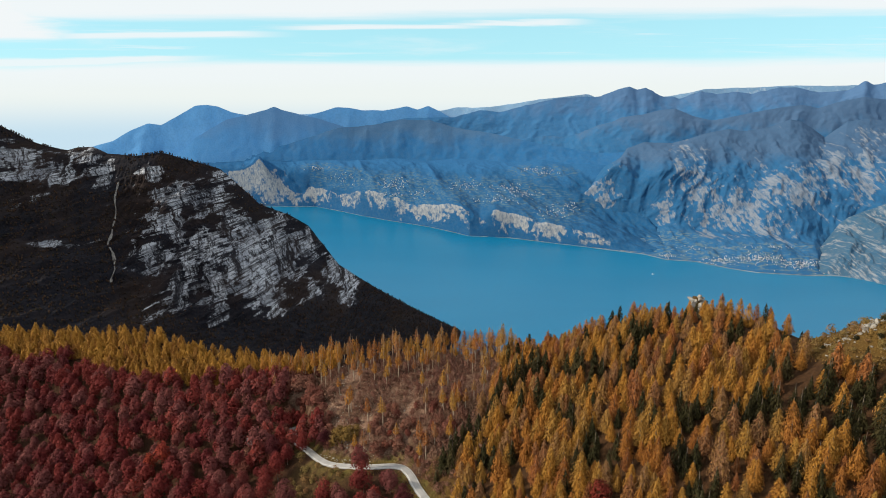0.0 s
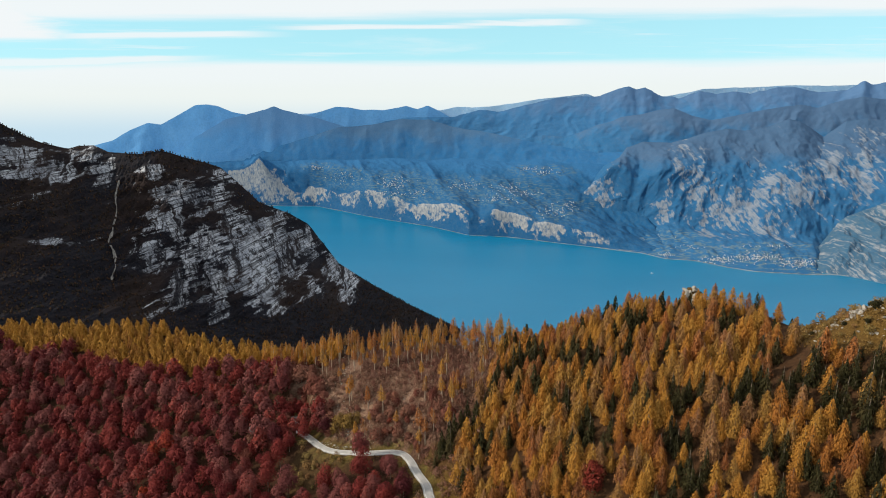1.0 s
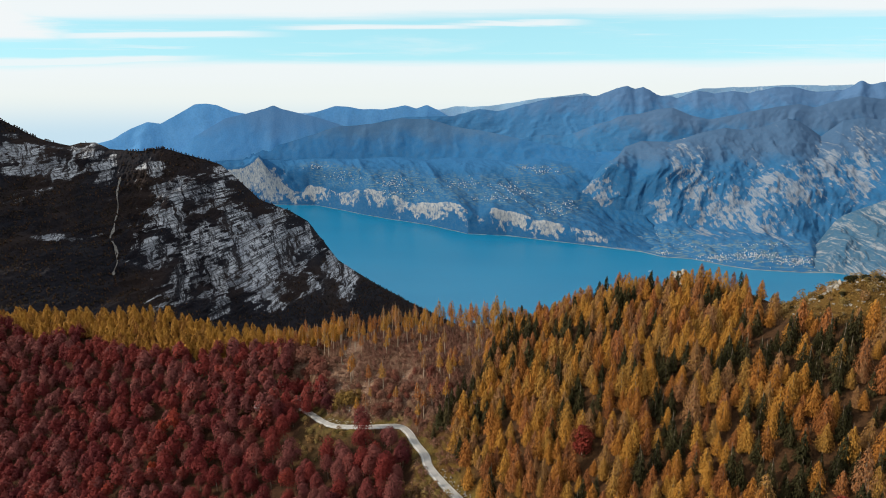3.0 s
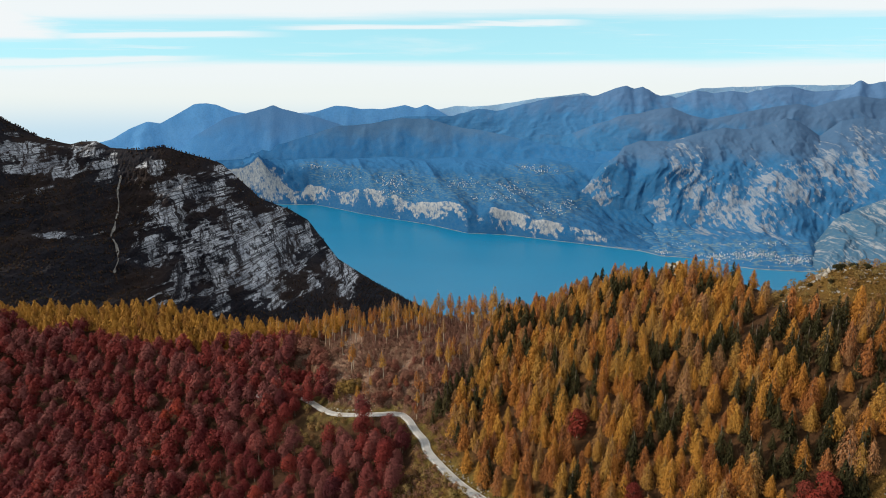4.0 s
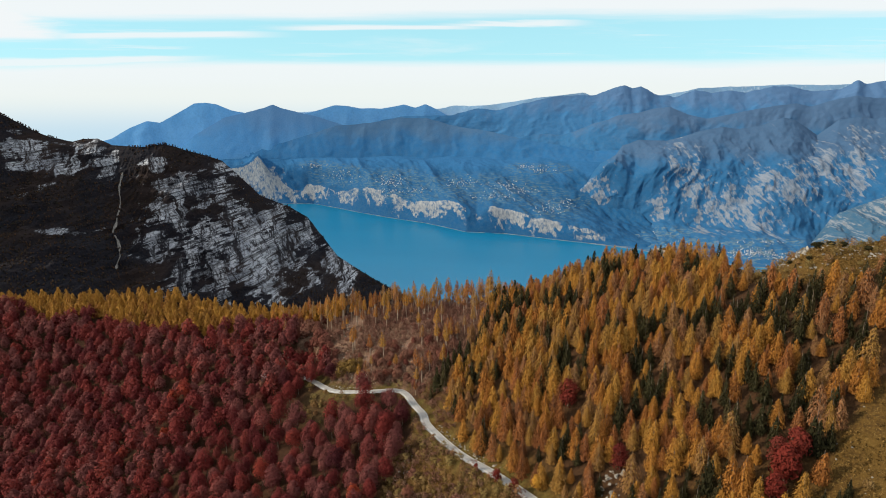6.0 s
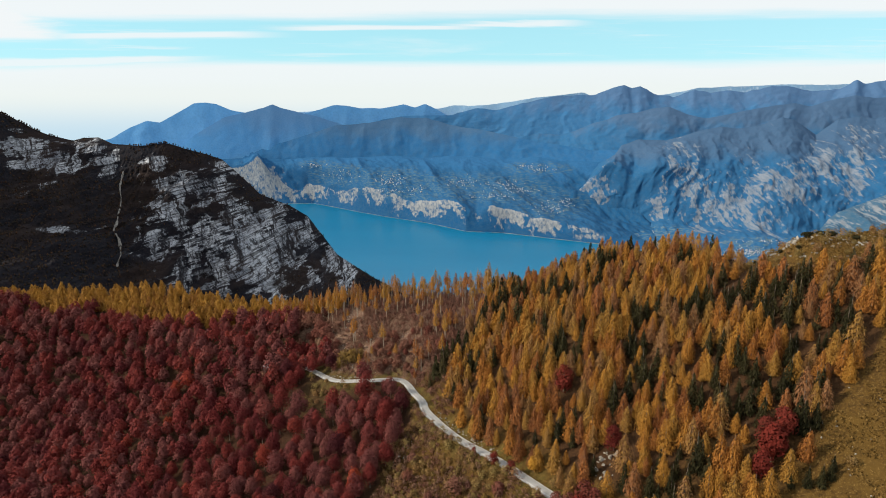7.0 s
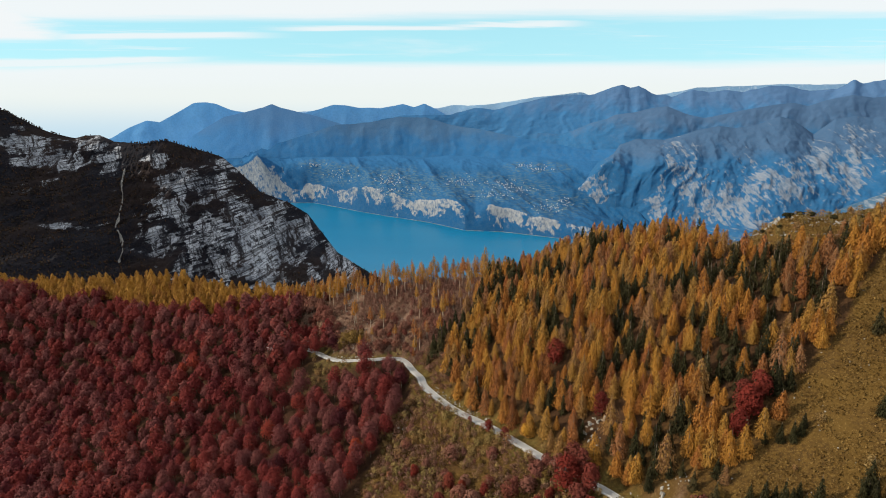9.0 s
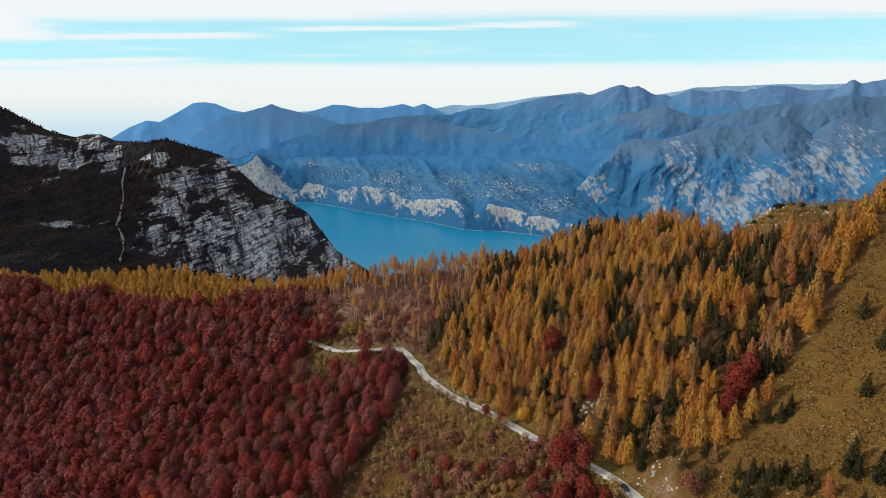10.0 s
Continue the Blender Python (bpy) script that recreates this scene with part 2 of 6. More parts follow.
def cliff_mat():
    """Bedded limestone: long beds that rise to one side, steep joints across them, dark scrub on the ledges."""
    m, b, add, link = material("hazed limestone cliff with scrub", 0.92, 0.1)
    bare = add("ShaderNodeAttribute", attribute_name="bare").outputs["Fac"]
    broad = noise_at(add, link, 0.009, 5, 0.6, (1, 0.3, 1))
    slab = noise_at(add, link, 0.020, 6, 0.62, (1.5, 0.25, 0.42), (0, -0.45, 0), 0.5)
    crack = noise_at(add, link, 0.050, 7, 0.70, (1.7, 0.15, 0.18), (0, -0.36, 0), 0.6)
    bed = noise_at(add, link, 0.022, 6, 0.64, (0.20, 0.10, 2.2), (0, -0.20, 0), 0.9)
    thin = noise_at(add, link, 0.060, 6, 0.66, (0.26, 0.08, 2.3), (0, -0.22, 0), 1.1)
    hair = noise_at(add, link, 0.15, 5, 0.7, (1.5, 0.2, 0.22), (0, -0.38, 0), 0.5)
    seam = noise_at(add, link, 0.16, 5, 0.7, (0.28, 0.1, 2.0), (0, -0.22, 0), 0.9)
    bedded = span(add, link, noise_at(add, link, 0.014, 4, 0.6, (1, 0.3, 1)), 0.42, 0.60)
    grain = noise_at(add, link, 0.22, 5, 0.7)
    s = math_node(add, link, "MULTIPLY", bare, 0.95)
    for f, w in ((broad, 0.85), (slab, 1.35), (bed, 1.75), (crack, 0.75), (hair, 0.5), (grain, 0.45)):
        s = math_node(add, link, "ADD", s, math_node(add, link, "MULTIPLY", math_node(add, link, "SUBTRACT", f, 0.5), w))
    fac = span(add, link, s, 0.42, 0.53)
    # scrub roots in the joints and along the ledges between the beds
    fac = math_node(add, link, "MULTIPLY", fac, span(add, link, crack, 0.53, 0.59, 1.0, 0.04))
    ledges = math_node(add, link, "MULTIPLY", span(add, link, thin, 0.52, 0.57), span(add, link, bedded, 0.0, 1.0, 0.40, 0.97))
    fac = math_node(add, link, "MULTIPLY", fac, math_node(add, link, "SUBTRACT", 1.0, ledges))
    fac = math_node(add, link, "MULTIPLY", fac, span(add, link, hair, 0.53, 0.59, 1.0, 0.15))
    fac = math_node(add, link, "MULTIPLY", fac, span(add, link, seam, 0.53, 0.59, 1.0, 0.12))
    joint = span(add, link, cells(add, link, 0.035, (1.5, 0.4, 0.30), -0.42), 0.0, 0.05, 0.35, 1.0)
    fac = math_node(add, link, "MULTIPLY", fac, joint)
    # Rock and woods leaned to blue for haze and the face's bluish shade.
    rocks = mixed(add, link, span(add, link, slab, 0.34, 0.66), (0.19, 0.205, 0.245), (0.48, 0.50, 0.55))
    rocks = mixed(add, link, span(add, link, crack, 0.30, 0.50, 0.55, 0.0), rocks, (0.66, 0.68, 0.71))
    rocks = mixed(add, link, span(add, link, thin, 0.44, 0.56, 0, 0.6), rocks, (0.16, 0.165, 0.18))
    rocks = mixed(add, link, span(add, link, grain, 0.52, 0.72, 0, 0.45), rocks, (0.12, 0.115, 0.115))
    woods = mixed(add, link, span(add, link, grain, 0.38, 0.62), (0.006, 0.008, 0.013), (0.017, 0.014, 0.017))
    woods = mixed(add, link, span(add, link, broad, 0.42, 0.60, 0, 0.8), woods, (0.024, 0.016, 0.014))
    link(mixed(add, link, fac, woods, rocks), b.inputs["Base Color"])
    bump(add, link, b, math_node(add, link, "ADD", grain, math_node(add, link, "ADD", crack, thin)), 0.55, 3.0)
    return m


def mountain_mat(name, scrub, scrub_b, stone, stone_b, unit, cover=0.5, turn=0.5, streak=3.0, fields=None, relief_bump=0.3, bare_w=0.5, upslope=None, upslope_c=None, lean_w=0.95, soft=0.10):
    """Mountainside: stone in streaks down the fall of the slope, dark woods in the gullies, brown beech woods higher up
    (on the far shore a hazier blue) between the two heights given, fields on the flats. All colours hold distance haze."""
    m, b, add, link = material(name, 0.92, 0.1)
    at = add("ShaderNodeNewGeometry")
    sep = add("ShaderNodeSeparateXYZ")
    link(at.outputs["Position"], sep.inputs[0])
    bare = add("ShaderNodeAttribute", attribute_name="bare").outputs["Fac"]
    broad = noise_at(add, link, 1.0 / unit, 5, 0.6, (1, 0.3, 1))
    lean = noise_at(add, link, 2.6 / unit, 7, 0.64, (streak, 0.05, 0.50), (0, turn, 0), 0.6)
    fine = noise_at(add, link, 8.0 / unit, 6, 0.68, (streak, 0.08, 0.62), (0, turn, 0), 0.5)
    mid = noise_at(add, link, 7.0 / unit, 6, 0.65, (1, 0.4, 1))
    grain = noise_at(add, link, 26.0 / unit, 5, 0.7)
    s = math_node(add, link, "MULTIPLY", bare, bare_w)
    for f, w in ((broad, 0.45), (lean, lean_w), (fine, 0.85 * lean_w), (mid, 0.35), (grain, 0.30)):
        s = math_node(add, link, "ADD", s, math_node(add, link, "MULTIPLY", math_node(add, link, "SUBTRACT", f, 0.5), w))
    fac = span(add, link, s, cover + 0.03 - soft, cover + 0.03 + soft)
    woods = mixed(add, link, span(add, link, mid, 0.35, 0.65), scrub, scrub_b)
    if upslope:
        up = math_node(add, link, "ADD", sep.outputs["Z"], math_node(add, link, "MULTIPLY", math_node(add, link, "SUBTRACT", broad, 0.5), 2.2 * abs(upslope[1] - upslope[0])))
        up_mix = span(add, link, up, upslope[0], upslope[1], 0.0, 0.9)
        woods = mixed(add, link, up_mix, woods, upslope_c)
    woods = mixed(add, link, span(add, link, grain, 0.40, 0.66, 0, 0.45), woods, tuple(v * 0.72 for v in scrub))
    if fields:
        strips = noise_at(add, link, 9.0 / unit, 5, 0.6, (0.35, 0.6, 2.2))
        mead = add("ShaderNodeAttribute", attribute_name="mead").outputs["Fac"]
        open_f = math_node(add, link, "MULTIPLY", span(add, link, mead, 0.15, 0.6), span(add, link, strips, 0.50, 0.58, 0, 0.85))
        woods = mixed(add, link, open_f, woods, fields)
    rocks = mixed(add, link, span(add, link, fine, 0.34, 0.62), stone_b, stone)
    rocks = mixed(add, link, span(add, link, grain, 0.5, 0.7, 0, 0.5), rocks, tuple(v * 0.6 for v in stone_b))
    link(mixed(add, link, fac, woods, rocks), b.inputs["Base Color"])
    bump(add, link, b, math_node(add, link, "ADD", fine, math_node(add, link, "ADD", lean, mid)), relief_bump, unit * 0.03)
    return m


def water_mat():
    m, b, add, link = material("lake water", 0.32, 0.14)
    big = noise_at(add, link, 0.0016, 4, 0.5, (1, 2.5, 1))
    fine = noise_at(add, link, 0.05, 5, 0.6, (1, 2.0, 1))
    link(mixed(add, link, span(add, link, big, 0.2, 0.8), (0.002, 0.128, 0.262), (0.003, 0.140, 0.280)), b.inputs["Base Color"])
    bump(add, link, b, fine, 0.15, 1.0)
    return m


# ---- tools for shapes ----
def hash2(ix, iy, seed):
    h = (ix.astype(np.int64) * 374761393 + iy.astype(np.int64) * 668265263 + seed * 1442695041) & 0x7FFFFFFF
    h = ((h ^ (h >> 13)) * 1274126177) & 0x7FFFFFFF
    h = ((h ^ (h >> 16)) * 2246822519) & 0x7FFFFFFF
    return ((h ^ (h >> 15)) & 0xFFFFFF) / float(0xFFFFFF)


def vnoise(x, y, seed=0):
    ix, iy = np.floor(x), np.floor(y)
    fx, fy = x - ix, y - iy
    fx, fy = fx * fx * (3 - 2 * fx), fy * fy * (3 - 2 * fy)
    a, b = hash2(ix, iy, seed), hash2(ix + 1, iy, seed)
    c, d = hash2(ix, iy + 1, seed), hash2(ix + 1, iy + 1, seed)
    return (a * (1 - fx) + b * fx) * (1 - fy) + (c * (1 - fx) + d * fx) * fy


def fbm(x, y, octaves=5, seed=0, gain=0.5):
    s, amp, tot = 0.0, 1.0, 0.0
    for o in range(octaves):
        s = s + amp * (vnoise(x * 2 ** o, y * 2 ** o, seed + o) * 2 - 1)
        tot += amp
        amp *= gain
    return s / tot


def ridged(x, y, octaves=5, seed=0, gain=0.55):
    s, amp, tot = 0.0, 1.0, 0.0
    for o in range(octaves):
        s = s + amp * (1 - np.abs(vnoise(x * 2 ** o, y * 2 ** o, seed + 31 * o) * 2 - 1) * 2)
        tot += amp
        amp *= gain
    return s / tot


def mesh_of(name, verts, faces, mats, smooth=False, slots=None, normals=None):
    """A mesh from arrays of corners and of faces with three or four corners each."""
    me = bpy.data.meshes.new(name)
    verts, faces = np.asarray(verts, np.float32), np.asarray(faces, np.int32)
    n, k = faces.shape
    me.vertices.add(len(verts))
    me.vertices.foreach_set("co", verts.ravel())
    me.loops.add(n * k)
    me.loops.foreach_set("vertex_index", faces.ravel())
    me.polygons.add(n)
    me.polygons.foreach_set("loop_start", np.arange(0, n * k, k, dtype=np.int32))
    me.polygons.foreach_set("use_smooth", np.full(n, smooth))
    for m in (mats if isinstance(mats, (list, tuple)) else [mats]):
        me.materials.append(m)
    if slots is not None:
        me.polygons.foreach_set("material_index", np.asarray(slots, np.int32))
    me.update(calc_edges=True)
    me.validate()
    if normals is not None:
        me.polygons.foreach_set("use_smooth", np.full(n, True))
        me.normals_split_custom_set_from_vertices(np.asarray(normals, np.float32))
    return me


def grid_faces(nu, nv):
    i = np.arange((nu - 1) * (nv - 1))
    a = (i // (nv - 1)) * nv + i % (nv - 1)
    return np.stack([a, a + nv, a + nv + 1, a + 1], -1)


def part(name, me, parent, label=""):
    ob = new(name, me)
    ob.parent = parent
    return tagged(ob, label) if label else ob


def holder(name, x, y, z, label, category, group=""):
    ob = new(name)
    ob.empty_display_size = 0.3
    ob.location = (x, y, z)
    return tagged(ob, label, category, group)


def bm_mesh(name, bm, mat, smooth=False):
    me = bpy.data.meshes.new(name)
    for fc in bm.faces:
        fc.smooth = smooth
    bm.to_mesh(me)
    bm.free()
    me.materials.append(mat)
    return me


# ---- the near ground: a saddle with a road, a hollow full of beeches, a larch slope and a meadow ----
SWELL = [
    [-155, -128, -104, -83, -65, -48, -26, 2, 39, 98, 165],
    [-138, -116, -97, -82, -65, -47, -29, 0, 45, 107, 153],
    [-117, -106, -91, -81, -69, -41, -20, 30, 75, 110, 134],
    [-89, -100, -94, -76, -79, -38, 6, 65, 86, 99, 114],
    [-52, -91, -123, -69, -21, 16, 36, 33, 68, 83, 99],
    [-21, -43, -54, -9, 7, 3, 10, 9, 49, 69, 85],
    [-19, -24, -6, 13, -6, -16, -12, 0, 24, 47, 66],
    [-44, -39, -17, -4, -13, -22, -22, -12, 4, 22, 41],
    [-68, -50, -33, -24, -22, -25, -27, -23, -15, -2, 14],
]
SWELL_X, SWELL_Y, SWELL_STEP = -480.0, 0.0, 80.0
# finer swells of the larch hill and of the knoll behind it
FOLDS = [
    [0, 0, 1, 0, 0, 1, 0],
    [0, 0, 1, 6, 11, 5, 1],
    [0, 1, 3, -7, -1, 1, 1],
    [2, 6, 14, 1, -4, -1, 0],
    [0, 8, 13, 7, 0, 0, 0],
    [-3, -1, 2, 1, 0, 0, 0],
]
FOLD_X, FOLD_Y, FOLD_STEP = 20.0, 140.0, 40.0
CREST_X = [-520, -363, -226, -150, -69, -28, 30, 60, 90, 115, 137, 152, 165, 178, 190, 215, 260, 400]
CREST_Y = [540, 485, 432, 385, 362, 350, 335, 310, 296, 280, 268, 250, 236, 230, 226, 215, 200, 190]
ROAD = [(-90, 318, -13), (-84, 302, -12), (-74, 288.8, -10), (-59.8, 272, -7), (-40.7, 262.1, -2.5), (-23.5, 259.6, -0.5), (-17, 254, 0), (-11.5, 240.2, 0.5),
        (-6.9, 230, 1), (-3.9, 218.4, 1), (10, 192.7, 2.5), (25.2, 174, 4), (36.2, 158.7, 5), (45.1, 145.6, 6), (64.2, 118.3, 9), (71.1, 101.9, 10.5), (78, 80, 12.5), (84, 50, 15), (88, 10, 17.5), (86, -40, 20), (78, -90, 22)]


def spline(points, step=1.5):
    p = np.array(points, float)
    out = []
    for i in range(len(p) - 1):
        a, b, c, d = p[max(i - 1, 0)], p[i], p[i + 1], p[min(i + 2, len(p) - 1)]
        n = max(2, int(np.linalg.norm(c - b) / step))
        for s in np.arange(n) / n:
            out.append(0.5 * (2 * b + (c - a) * s + (2 * a - 5 * b + 4 * c - d) * s * s + (3 * b - a - 3 * c + d) * s ** 3))
    return np.array(out + [p[-1]])


ROAD_LINE = spline(ROAD)


def road_near(x, y):
    """Distance from the road's middle line, and the road's height there."""
    x, y = np.asarray(x, float), np.asarray(y, float)
    best, zed = np.full(x.shape, 1e9), np.zeros(x.shape)
    for q in ROAD_LINE:
        d = (x - q[0]) ** 2 + (y - q[1]) ** 2
        w = d < best
        best, zed = np.where(w, d, best), np.where(w, q[2], zed)
    return np.sqrt(best), zed


def cubic(u):
    u = np.abs(u)
    return np.where(u < 1, 2 / 3 - u * u + u ** 3 / 2, np.where(u < 2, (2 - u) ** 3 / 6, 0))


def hill(x, y):
    """Height of the bare hill without the road's cut."""
    x, y = np.asarray(x, float), np.asarray(y, float)
    yc = np.interp(x, CREST_X, CREST_Y)
    xe, ye = np.clip(x, -460, 300), np.clip(np.minimum(y, yc + 6), 30, 560)
    z = np.zeros(x.shape)
    for j, line in enumerate(SWELL):
        wy = cubic((ye - SWELL_Y) / SWELL_STEP - j)
        for i, h in enumerate(line):
            z = z + h * wy * cubic((xe - SWELL_X) / SWELL_STEP - i)
    for j, line in enumerate(FOLDS):
        wy = cubic((np.minimum(y, yc + 6) - FOLD_Y) / FOLD_STEP - j)
        for i, h in enumerate(line):
            z = z + h * wy * cubic((x - FOLD_X) / FOLD_STEP - i)
    past = np.maximum(0, y - yc - 6)
    z = z - 0.7 * past - 0.12 * np.maximum(0, -460 - x) + 0.1 * np.maximum(0, x - 300) - 0.3 * np.maximum(0, 30 - y)
    # a stony top, the notch beside it, and the crag that stands out behind the hill
    z = z + 9 * np.exp(-((x - 171) ** 2 + (y - 211) ** 2) / 260) - 7 * np.exp(-((x - 160) ** 2 + (y - 240) ** 2) / 160)
    z = z + 39 * np.exp(-((x - 148) / np.where(x > 148, 20.0, 9.0)) ** 2 - ((y - 328) / 13) ** 2)
    z = z + 1.2 * fbm(x / 26, y / 26, 4, 5) + 0.5 * fbm(x / 6, y / 6, 3, 9)
    return np.maximum(z, -640 + 0 * z)


def land(x, y):
    z = hill(x, y)
    d, rz = road_near(x, y)
    w = np.clip((d - 4.0) / 7.0, 0, 1)
    w = w * w * (3 - 2 * w)
    return rz * (1 - w) + z * w - 0.35 * np.clip((4.6 - d) / 1.6, 0, 1)


def land_at(x, y):
    return float(land(np.array([x]), np.array([y]))[0])


def inside(x, y, poly):
    r = np.zeros(np.shape(x), bool)
    for (x0, y0), (x1, y1) in zip(poly, poly[1:] + poly[:1]):
        if y0 != y1:
            c = (y0 > y) != (y1 > y)
            r ^= c & (x < (x1 - x0) * (y - y0) / (y1 - y0) + x0)
    return r


# plan of the plant cover
MEADOW = [(230, 205), (191, 172), (164, 150), (151, 138), (134, 131), (124, 120), (108, 111), (97, 105), (88, 97), (84, 84), (88, 40), (300, 0), (420, 120)]
CLEARING = [(-98, 332), (-85, 336), (-71, 352), (-20, 352), (34, 340), (33, 300), (16, 258), (2, 250), (-12, 250), (-24, 264), (-42, 268), (-58, 279), (-66, 296), (-80, 316)]
KNOLL = [(160, 246), (152, 230), (146, 214), (150, 203), (158, 192), (166, 184), (178, 181), (192, 182), (204, 190), (214, 213), (205, 240), (172, 258)]
SCRUB = [(-22, 214), (-8, 224), (4, 206), (22, 184), (40, 160), (62, 126), (72, 104), (80, 60), (50, 60), (20, 120), (-6, 140), (-42, 152), (-26, 182)]
WEDGE = [(-6, 226), (8, 208), (18, 236), (30, 285), (16, 262), (2, 252), (-12, 250)]
BANK = [(-78, 283), (-62, 270), (-44, 259), (-52, 250), (-66, 250), (-84, 262)]
LARCH_BAND = [(-520, 500), (-439, 500), (-388, 476), (-344, 438), (-307, 444), (-283, 425), (-253, 403), (-225, 392), (-195, 376), (-156, 363), (-130, 357), (-112, 352), (-92, 344), (-70, 352), (-70, 372), (-150, 400), (-226, 440), (-363, 505), (-520, 590)]


def ground():
    xs = np.concatenate([-480 - np.geomspace(12, 4700, 34)[::-1], np.arange(-480, 300, 3.6), 300 + np.geomspace(8, 4900, 34)])
    ys = np.concatenate([30 - np.geomspace(10, 3000, 24)[::-1], np.arange(30, 390, 3.6), 390 + np.geomspace(6, 4560, 60)])
    X, Y = np.meshgrid(xs, ys, indexing="ij")
    Z = land(X, Y)
    me = mesh_of("ground", np.stack([X, Y, Z], -1).reshape(-1, 3), grid_faces(len(xs), len(ys)), ground_mat(), True)
    d, _ = road_near(X, Y)
    edge = 4 * fbm(X / 9, Y / 9, 3, 3)
    meadow = 1.0 * (inside(X + edge, Y + edge, MEADOW) | inside(X + edge, Y + edge, KNOLL) | (np.hypot(X - 152, Y - 326) < 24))
    east = np.clip((X + edge * 3 - np.interp(Y, [60, 118, 192, 240, 300], [40, 60, 8, -4, 20])) / 14, 0, 1)
    # Little grass among the larches: the darkened litter stands for shade there.
    meadow = np.maximum(meadow, (0.15 + 0.65 * np.clip((140 + edge * 4 - Y) / 25, 0, 1)) * east * np.clip((300 - Y) / 20, 0, 1))
    meadow = np.maximum(meadow, 0.85 * np.clip((75 + edge * 4 - Y) / 25, 0, 1))
    meadow = np.maximum(meadow, 0.35 * inside(X + edge, Y + edge, WEDGE))
    rough = np.clip(0.80 + 0.9 * fbm(X / 10, Y / 10, 3, 51), 0.3, 1.0)
    meadow = np.maximum(meadow, rough * inside(X + edge, Y - edge, SCRUB))
    bare = inside(X + edge, Y + edge, CLEARING) * (0.35 + 0.65 * (fbm(X / 12, Y / 12, 3, 8) > -0.1))
    bare = np.maximum(bare, 0.8 * np.exp(-((X - 80) ** 2 + (Y - 105) ** 2) / 50) * (fbm(X / 5, Y / 5, 3, 18) > -0.1))
    upper = (X > np.interp(Y, [102, 118, 146, 174, 192, 218, 240], [71, 64, 45, 25, 10, -4, -11])) & (Y < 235)
    meadow = np.maximum(meadow, upper * np.clip((13 + edge * 0.6 - d) / 3, 0, 1))
    verge = np.clip(1 - np.abs(d - 4.0) / 2.5, 0, 1) * (fbm(X / 10, Y / 10, 2, 4) > -0.25)
    verge = np.maximum(verge, inside(X + edge, Y, BANK) * 0.15)
    col = np.stack([meadow, bare, verge, np.ones(X.shape)], -1).reshape(-1, 4).astype(np.float32)
    at = me.color_attributes.new("zone", "FLOAT_COLOR", "POINT")
    at.data.foreach_set("color", col.ravel())
    tagged(new("ground", me), "steep autumn mountain ground with dry grass and leaf litter", "ground", kind="structure")


ground()


def ribbon(line, offsets, lift):
    p = line[:, :2]
    t = np.gradient(p, axis=0)
    t /= np.linalg.norm(t, axis=1)[:, None]
    nrm = np.stack([t[:, 1], -t[:, 0]], -1)
    rows = [np.column_stack([p + nrm * o, line[:, 2] + lift_o]) for o, lift_o in zip(offsets, lift)]
    return np.stack(rows, 1)


def road():
    m, b, add, link = material("worn asphalt", 0.85, 0.3)
    f, g = noise_at(add, link, 0.25, 6, 0.6), noise_at(add, link, 6.0, 4, 0.7)
    c = mixed(add, link, span(add, link, f, 0.3, 0.7), (0.27, 0.265, 0.26), (0.36, 0.35, 0.34))
    c = mixed(add, link, span(add, link, g, 0.4, 0.8, 0, 0.5), c, (0.20, 0.20, 0.20))
    link(c, b.inputs["Base Color"])
    bump(add, link, b, g, 0.3, 0.03)
    V = ribbon(ROAD_LINE, [-2.6, -1.85, -0.9, 0, 0.9, 1.85, 2.6], [-0.6, 0.06, 0.085, 0.10, 0.085, 0.06, -0.6])
    n, k, _ = V.shape
    tagged(new("road", mesh_of("road", V.reshape(-1, 3), grid_faces(n, k), m, True)), "narrow winding mountain road of pale worn asphalt", "road", kind="structure")
    m, b, add, link = material("road paint", 0.7, 0.3)
    link(mixed(add, link, span(add, link, noise_at(add, link, 1.5, 5, 0.7), 0.35, 0.6), (0.45, 0.44, 0.42), (0.75, 0.75, 0.73)), b.inputs["Base Color"])
    for side in (-1, 1):
        V = ribbon(ROAD_LINE, [side * 1.62 - 0.09, side * 1.62 + 0.09], [0.079, 0.079])
        n, k, _ = V.shape
        tagged(new("edge_line", mesh_of("edge_line", V.reshape(-1, 3), grid_faces(n, k), m)), "worn white painted line along the road edge", "road marking", "road edge lines", "structure")


road()

# ---- the lake ----
LAKE_Z = -550.0


def lake():
    xs, ys = np.linspace(-5200, 5200, 40), np.linspace(700, 5050, 30)
    X, Y = np.meshgrid(xs, ys, indexing="ij")
    me = mesh_of("lake", np.stack([X, Y, np.full(X.shape, LAKE_Z)], -1).reshape(-1, 3), grid_faces(40, 30), water_mat(), True)
    tagged(new("lake", me), "wide calm deep blue mountain lake", "lake", kind="structure")


lake()

